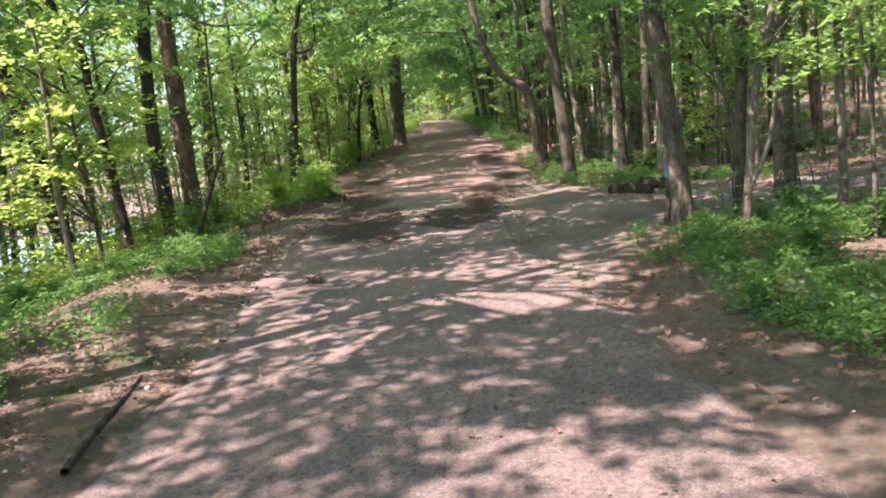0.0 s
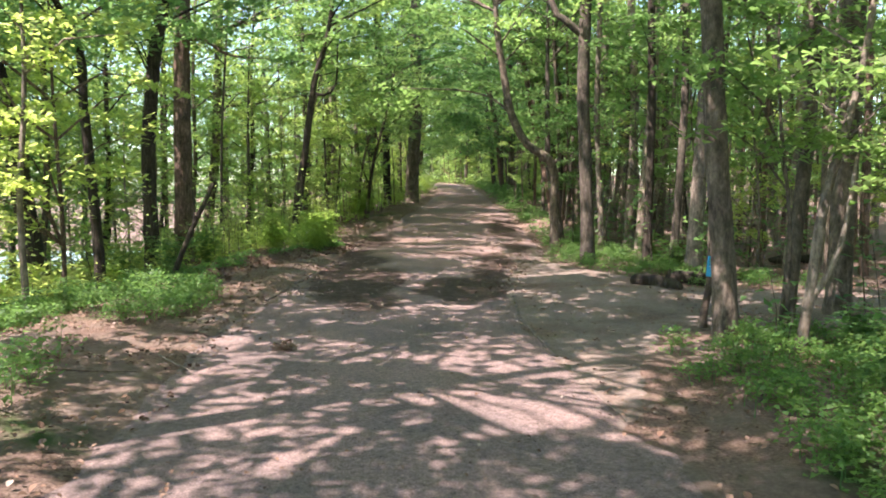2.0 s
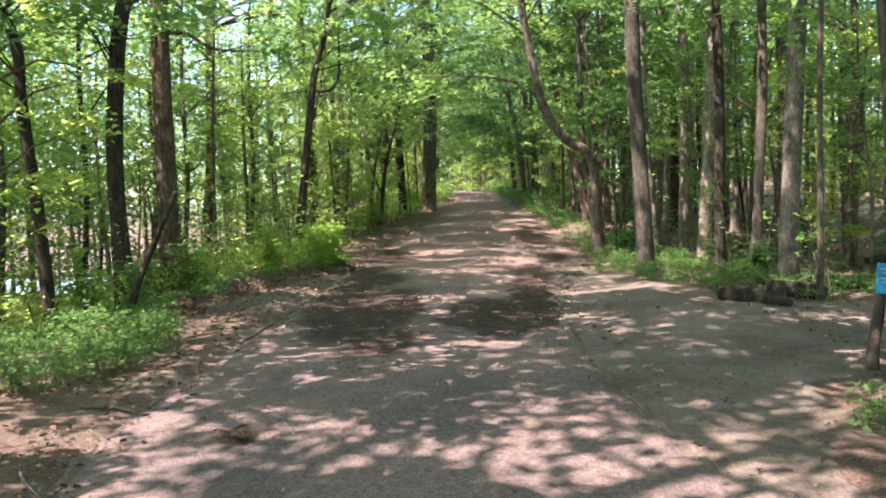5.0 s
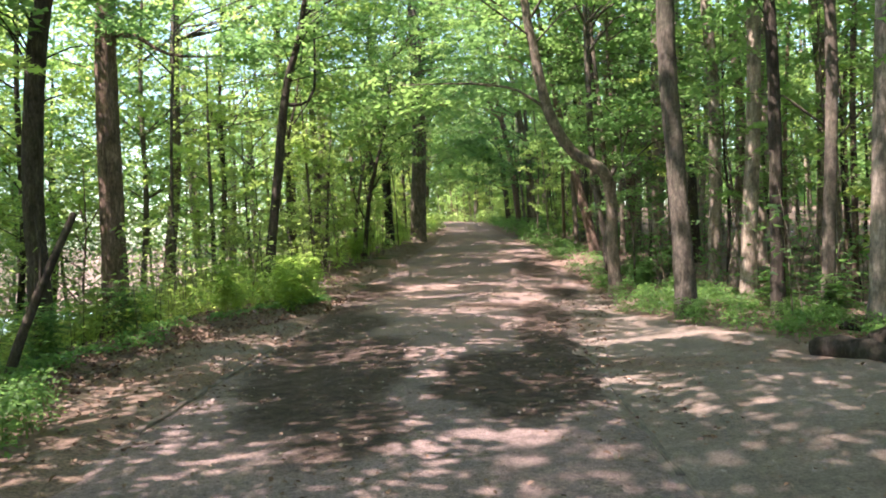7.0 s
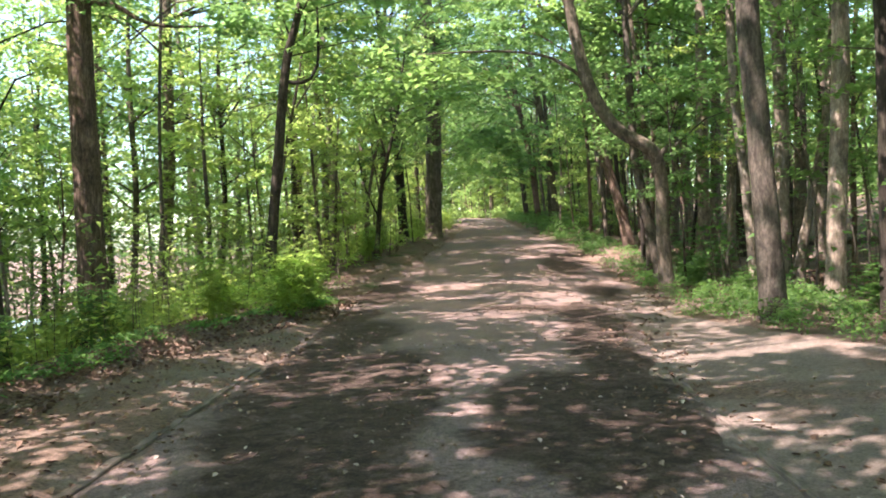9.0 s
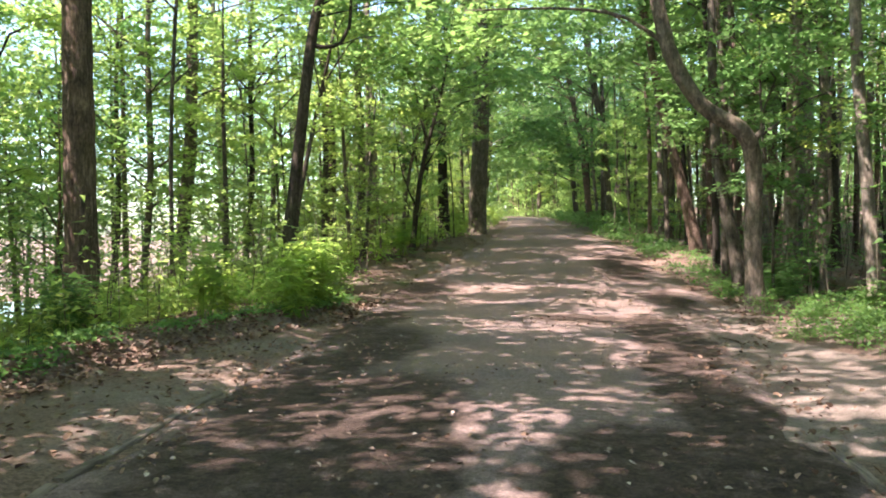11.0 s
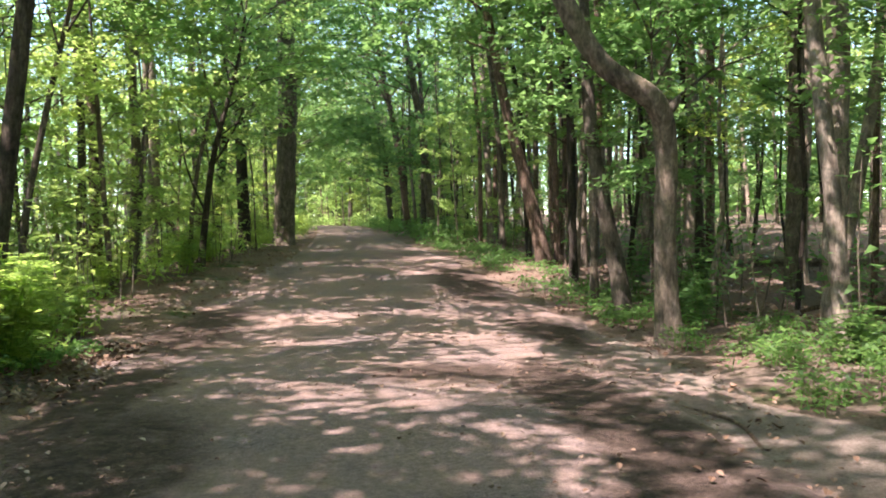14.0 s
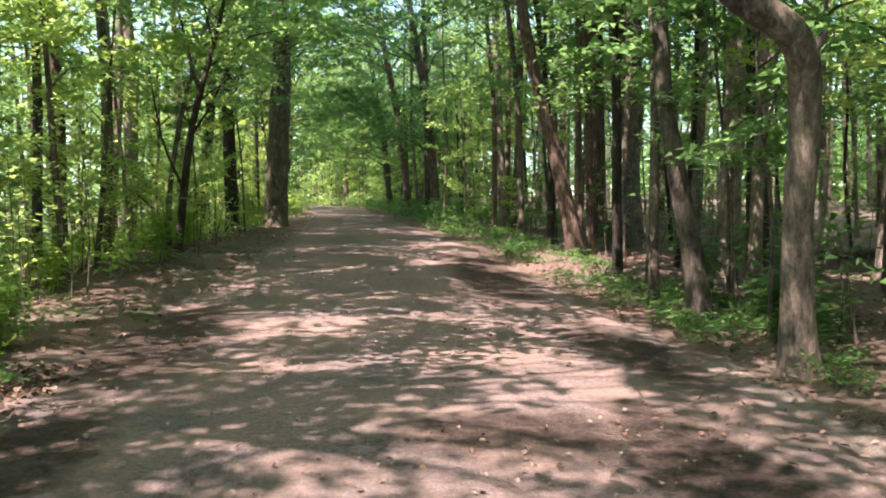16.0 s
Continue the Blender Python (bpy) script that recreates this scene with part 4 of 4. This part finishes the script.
# ---- shrubs with feathered leaves ----
def feather_shrub(seed, stems, tall, material, label):
    """Arching stems that carry paired leaflets."""
    r = np.random.default_rng(seed)
    thing = tagged(new("shrub"), label, "shrub", "roadside shrubs")
    cs, ds, wood = [], [], []
    for _ in range(stems):
        a, h = r.uniform(0, 6.28), tall * r.uniform(0.55, 1.15)
        out = r.uniform(0.05, 0.35) * h
        top = np.array([out * math.cos(a), out * math.sin(a), h])
        foot = np.array([r.normal(0, 0.08), r.normal(0, 0.08), -0.05])
        wood.append(tube([tuple(foot), tuple((foot + top) / 2 + (0, 0, 0.12 * h)), tuple(top)], [0.008, 0.006, 0.003], 4))
        for j in range(7):
            u = 0.25 + 0.75 * j / 6
            p = foot + (top - foot) * u + (0, 0, 0.12 * h * 4 * u * (1 - u))
            b, ln = a + 2.4 * j + r.normal(0, 0.4), r.uniform(0.2, 0.36)
            d = np.array([math.cos(b), math.sin(b), r.uniform(0.0, 0.5)])
            side = np.array([-math.sin(b), math.cos(b), 0])
            for k in range(6):
                w = (k + 1) / 6.5
                q = p + d * ln * w + (0, 0, -0.12 * w * w)
                for sgn in (-1, 1):
                    cs.append(q + sgn * side * 0.045)
                    ds.append(sgn * side + d * 0.5)
    c, d = np.array(cs), np.array(ds)
    d /= np.linalg.norm(d, axis=1)[:, None]
    n = len(c)
    up = np.stack([r.normal(0, 0.3, n), r.normal(0, 0.3, n), np.ones(n)], 1)
    sd = np.cross(d, up)
    sd /= np.linalg.norm(sd, axis=1)[:, None]
    L = r.uniform(0.07, 0.11, n)[:, None]
    v = np.empty((n, 4, 3))
    v[:, 0], v[:, 2] = c - d * L * 0.5, c + d * L * 0.5 - up * L * 0.1
    v[:, 1], v[:, 3] = c + sd * L * 0.22, c - sd * L * 0.22
    mesh_ob("foliage", v.reshape(-1, 3).tolist(), np.arange(4 * n).reshape(-1, 4).tolist(), material, thing)
    tagged(mesh_ob("stemwork", *join(wood), material, thing), kind="stuff")
    return thing


shrubs = [feather_shrub(300, 12, 1.05, LEAF_LIME, "bright feather-leaved shrub on the sunny verge"), feather_shrub(301, 10, 0.8, LEAF_LIME, "lime green feathery shrub beside the road"),
          feather_shrub(302, 12, 0.9, LEAF_LOW, "green feather-leaved shrub in the shade"), feather_shrub(303, 9, 0.6, LEAF_LOW, "low green shrub at the trail edge")]
r9 = np.random.default_rng(9)
for (x0, x1, y0, y1, count, which) in ((-5.2, -3.8, 21.4, 26.0, 15, (0, 1)), (-6.4, -4.0, 28, 40, 9, (0, 1)), (-7.5, -5.9, 16, 23, 6, (1, 2)), (-7.0, -4.9, 10.8, 14.0, 6, (2, 3)),
                                       (3.0, 5.5, 3.5, 10.0, 6, (3, 3)), (3.1, 4.4, 16.6, 23, 4, (3, 3)), (2.5, 5.0, 24.3, 34, 6, (2, 3)), (-6.0, -4.0, 2, 6.5, 6, (2, 3)), (2.2, 4.5, 40, 60, 9, (2, 3)), (-5, -3.0, 42, 62, 16, (0, 1))):
    for _ in range(count):
        x, y = r9.uniform(x0, x1), r9.uniform(y0, y1)
        if left_edge(y) - 0.45 < x < right_edge(y) + 0.5:
            continue
        plant(shrubs[which[r9.integers(2)]], x, y, r9.uniform(0, 360), r9.uniform(0.7, 1.2))


# ---- road edging, sign, logs, sticks, litter ----
def wood_mat(name, dark, light):
    m, nt, b = mat(name, 0.9, 0.2)
    p = coords(nt, (14, 1.2, 14))
    nz = noise_node(nt, 4, 7, 0.7, p)
    base = ramp(nt, nz, [(0.3, dark), (0.7, light)])
    base = mixc(nt, 1.0, base, ramp(nt, noise_node(nt, 3, 5, 0.6, coords(nt)), [(0.35, (0.6, 0.6, 0.6)), (0.65, (1.15, 1.12, 1.1))]), 'MULTIPLY')
    nt.links.new(base, b.inputs["Base Color"])
    bump(nt, b, nz, 0.6, 0.01)
    return m


EDGE_STEP = wood_mat("weathered_edging", (0.07, 0.054, 0.045), (0.23, 0.185, 0.16))
POST_WOOD = wood_mat("old_post_wood", (0.04, 0.03, 0.024), (0.15, 0.12, 0.095))


def beam(name, a, b, width, tall, material, label, seed):
    """A weathered low bar from a to b that forms the step along the road."""
    r = random.Random(seed)
    bm = bmesh.new()
    d = Vector((b[0] - a[0], b[1] - a[1], 0))
    ln, s = d.length, Vector((-d.y, d.x, 0)).normalized()
    k, rows = 10, []
    for i in range(k + 1):
        p = Vector((a[0], a[1], 0)) + d * i / k
        z = height(p.x, p.y)
        w, t = width * (1 + r.uniform(-0.1, 0.1)), tall * (1 + r.uniform(-0.3, 0.25))
        p += s * r.uniform(-0.012, 0.012)
        rows.append([bm.verts.new((q.x, q.y, zz)) for q, zz in ((p - s * w / 2, z - 0.06), (p - s * w / 2, z + t * 0.75), (p - s * w * 0.38, z + t), (p + s * w * 0.38, z + t), (p + s * w / 2, z + t * 0.75), (p + s * w / 2, z - 0.06))])
    for u, v in zip(rows, rows[1:]):
        for i in range(5):
            bm.faces.new((u[i], u[i + 1], v[i + 1], v[i]))
    bm.faces.new(rows[0][::-1])
    bm.faces.new(rows[-1])
    bmesh.ops.recalc_face_normals(bm, faces=bm.faces)
    me = bpy.data.meshes.new(name)
    bm.to_mesh(me)
    bm.free()
    me.materials.append(material)
    return tagged(new(name, me), label, "edging", "road edging timbers")


# Bars added as the low step at each road edge; no timber lies there.
for i, (a, b) in enumerate(((8.4, 10.6), (10.65, 13.0), (13.05, 15.2), (15.25, 17.3))):
    beam("edging_timber", (left_edge(a) - 0.06, a), (left_edge(b) - 0.06, b), 0.07, 0.016 if a < 12 else 0.03, EDGE_STEP, "low weathered step along the road edge", i)
for i, (a, b) in enumerate(((7.2, 9.4), (9.45, 11.8), (11.85, 14.0), (14.05, 16.3))):
    beam("edging_timber", (right_edge(a) + 0.05, a), (right_edge(b) + 0.05, b), 0.05, 0.03, EDGE_STEP, "low weathered step along the road edge", 10 + i)


def bevel_box(name, size, at, material, parent, turn=(0, 0, 0), label="", b=0.008):
    bm = bmesh.new()
    bmesh.ops.create_cube(bm, size=1)
    bmesh.ops.scale(bm, vec=size, verts=bm.verts)
    bmesh.ops.bevel(bm, geom=list(bm.edges), offset=b, segments=2, affect='EDGES')
    me = bpy.data.meshes.new(name)
    bm.to_mesh(me)
    bm.free()
    me.materials.append(material)
    ob = new(name, me)
    ob.matrix_basis = pose(*at, *turn)
    ob.parent = parent
    if label:
        ob["label"] = label
    return ob


bm_, bnt, bb = mat("blue_sign_paint", 0.45, 0.4)
bc = ramp(bnt, noise_node(bnt, 9, 5, 0.6, coords(bnt)), [(0.3, (0.03, 0.30, 0.62)), (0.7, (0.06, 0.42, 0.78))])
bnt.links.new(bc, bb.inputs["Base Color"])
wm_, wnt_, wb_ = mat("faded_white_paint", 0.6, 0.3)
wb_.inputs["Base Color"].default_value = (0.45, 0.62, 0.78, 1)
sign = tagged(new("sign_post"), "leaning wooden post with a small blue trail sign", "sign post")
sign.matrix_basis = pose(2.87, 11.1, height(2.87, 11.1) - 0.03, 0, 5, 12)
post = mesh_ob("post", *tube([(0.02, 0, -0.2), (0, 0, 0), (-0.012, 0.004, 0.25), (0.01, 0, 0.5), (0.015, 0, 0.86), (0.016, 0, 0.88)], [0.058, 0.054, 0.05, 0.043, 0.041, 0.025], 12, 0.14), POST_WOOD, sign, "", True)
panel = bevel_box("sign_panel", (0.15, 0.014, 0.25), (0.0, -0.052, 0.80), bm_, sign, (-6, 2, 0), "blue painted panel", 0.004)
for zz, ww in ((0.075, 0.1), (0.045, 0.085), (0.0, 0.1), (-0.03, 0.07)):
    bevel_box("lettering_bar", (ww, 0.004, 0.012), (0, -0.0085, zz), wm_, panel, (0, 0, 0), "", 0.0008)


def log(x, y, length, d, turn, bark, label, seed, lift=0.0):
    thing = tagged(new("log"), label, "log")
    k = 14
    pts = [(length * (i / k - 0.5), 0.05 * math.sin(3 * i / k + seed), 0.02 * math.sin(5 * i / k)) for i in range(k + 1)]
    mesh_ob("stem", *tube(pts, [d / 2 * (1 + 0.1 * math.sin(i * 1.7 + seed)) * min(1.0, 0.55 + 0.3 * min(i, k - i)) for i in range(k + 1)], 16, 0.3, 0, seed), bark, thing, "", True)
    mesh_ob("stub", *tube([(length * 0.2, 0, d * 0.3), (length * 0.24, 0.02, d * 0.75), (length * 0.25, 0.03, d * 0.95)], [d * 0.16, d * 0.13, d * 0.08], 8, 0.1, 0, seed), bark, thing, "", True)
    thing.matrix_basis = pose(x, y, height(x, y) + d * 0.42 + lift, 0, 0, turn)
    return thing


log(3.2, 14.95, 1.0, 0.27, -46, BARK_DARK, "dark rotting log lying at the trail edge", 1, -0.05)
log(3.95, 15.5, 0.75, 0.24, -12, BARK_DARK, "short dark log beside another log", 2)
log(4.6, 16.7, 1.5, 0.17, -30, BARK_DARK, "dark fallen log under verge plants", 3)
log(4.4, 22.6, 1.8, 0.1, 20, BARK_BROWN, "reddish fallen branch in leaf litter", 4)
log(6.3, 25.6, 2.0, 0.12, 35, BARK_BROWN, "brown fallen limb across red leaf litter", 5)
log(8.5, 20.5, 2.8, 0.2, 10, BARK_DARK, "dark fallen trunk on the forest floor", 6)
log(9.0, 31.0, 3.2, 0.2, -20, BARK_GREY, "grey fallen trunk on the forest floor", 7)


def stick(name, ctrl, bark, label, category="stick"):
    p, rr = along(ctrl, 0.12)
    x, y = ctrl[0][0], ctrl[0][1]
    thing = tagged(new(name), label, category)
    thing.matrix_basis = pose(x, y, height(x, y))
    mesh_ob("stem", *tube([(a - x, b - y, c) for a, b, c in p], rr, 8, 0.1), bark, thing, "", True)
    return thing


sn = stick("snag", [(-5.25, 14.9, -0.12, 0.055), (-5.05, 14.95, 0.5, 0.05), (-4.78, 15.0, 1.15, 0.045), (-4.5, 15.05, 1.75, 0.035)], BARK_DARK, "leaning dead snag at the foot of the bank tree", "snag")
mesh_ob("stub", *tube([(0.42, 0.08, 1.0), (0.44, 0.06, 1.4), (0.38, 0.08, 1.75)], [0.025, 0.018, 0.008], 6), BARK_DARK, sn, "", True)
stick("stick", [(-2.36, 4.1, 0.06, 0.025), (-2.45, 4.6, 0.07, 0.028), (-2.48, 5.15, 0.1, 0.022), (-2.42, 5.4, 0.2, 0.01)], BARK_DARK, "dark broken branch lying at the road edge")
stick("stick", [(-3.0, 8.9, 0.03, 0.008), (-2.8, 8.6, 0.05, 0.008), (-2.45, 8.25, 0.03, 0.005)], BARK_PALE, "pale twig lying on reddish leaf litter")
stick("stick", [(-3.6, 8.0, 0.03, 0.008), (-3.2, 7.9, 0.04, 0.008), (-2.8, 7.95, 0.03, 0.004)], BARK_BROWN, "brown twig lying on leaf litter")
stick("stick", [(1.15, 19.6, 0.03, 0.012), (1.3, 20.2, 0.05, 0.012), (1.2, 20.8, 0.03, 0.006)], BARK_BROWN, "brown twig among damp leaves at the road edge")
stick("stick", [(5.7, 24.6, 0.02, 0.03), (6.2, 25.1, 0.2, 0.03), (6.6, 25.9, 0.5, 0.02)], BARK_PALE, "pale curved fallen branch propped on litter")
stick("stick", [(5.3, 25.9, 0.04, 0.035), (5.9, 25.6, 0.16, 0.03), (6.9, 25.2, 0.1, 0.02)], BARK_BROWN, "reddish fallen branch propped on litter")

# a curled dead leaf clump on the road
r4 = np.random.default_rng(4)
tagged(mesh_ob("dead_leaf_clump", *leaves(r4, np.stack([-1.91 + r4.normal(0, 0.05, 40), 9.47 + r4.normal(0, 0.035, 40), np.abs(r4.normal(0.06, 0.03, 40))], 1), 0.09, 1.2), DEAD_LEAF), "clump of curled brown dead leaves on the road", "leaf clump")


def litter(name, seed, points, size, material, label, lift):
    r = np.random.default_rng(seed)
    c = np.array([(x, y, height(x, y) + lift + abs(r.normal(0, 0.006))) for x, y in points])
    tagged(mesh_ob(name, *leaves(r, c, size, 0.22, 0.8, True), material), label, "leaf litter", kind="stuff")


ps, psnt, psb = mat("pale_leaf_scrap", 0.7, 0.3)
psgeo = psnt.nodes.new("ShaderNodeNewGeometry")
psnt.links.new(ramp(psnt, psgeo.outputs["Random Per Island"], [(0.0, (0.14, 0.09, 0.06)), (0.6, (0.22, 0.165, 0.135)), (1.0, (0.36, 0.3, 0.26))]), psb.inputs["Base Color"])
PALE_SCRAP = ps
litter("leaf_litter", 21, area(21, 5200, -7.0, -2.3, 2.5, 24, lambda x, y: x < left_edge(y) + 0.25), 0.048, DEAD_LEAF, "brown dead leaves strewn on the lakeside shoulder", 0.03)
litter("leaf_litter", 22, area(22, 5200, 0.9, 9, 4, 34, lambda x, y: x > right_edge(y) + 0.1 and not (1.2 < x < 3.0 and 8 < y < 20)), 0.055, DEAD_LEAF, "brown dead leaves strewn under the roadside trees", 0.03)
litter("leaf_litter", 23, area(23, 2200, -3.2, 2.4, 2, 34, lambda x, y: noise.noise((x * 1.3, y * 0.8, 4)) > -0.05), 0.034, DEAD_LEAF, "scattered dead leaves lying on the road", 0.055)
litter("leaf_litter", 25, area(25, 2600, -6.2, -3.2, 13.5, 25, lambda x, y: abs(x - np.interp(y, [13.5, 18, 20, 22, 25], [-5.0, -4.9, -4.3, -3.9, -3.8])) < 0.55), 0.06, DEAD_LEAF, "dark leaf debris heaped along the shoulder ridge", 0.03)
litter("leaf_litter", 26, area(26, 1500, -6.5, -2.4, 24, 42, lambda x, y: x < left_edge(y) + 0.2), 0.06, DEAD_LEAF, "brown dead leaves along the lakeside verge", 0.03)
litter("leaf_litter", 24, area(24, 160, 0.3, 1.5, 12, 23, lambda x, y: right_edge(y) - 0.6 < x < right_edge(y) + 0.3), 0.05, DEAD_LEAF, "damp dead leaves gathered along the road edge", 0.055)
litter("leaf_litter", 27, area(27, 260, -3.0, 0.6, 12, 22, lambda x, y: noise.noise((x * 0.9, y * 0.6, 8)) > -0.1 and not -1.25 < x < -0.75), 0.034, PALE_SCRAP, "pale dead leaf scraps trodden into the dark mud", 0.055)
litter("leaf_litter", 28, area(28, 420, -3.0, 1.6, 6, 30), 0.028, PALE_SCRAP, "small pale leaf scraps scattered over the road", 0.055)
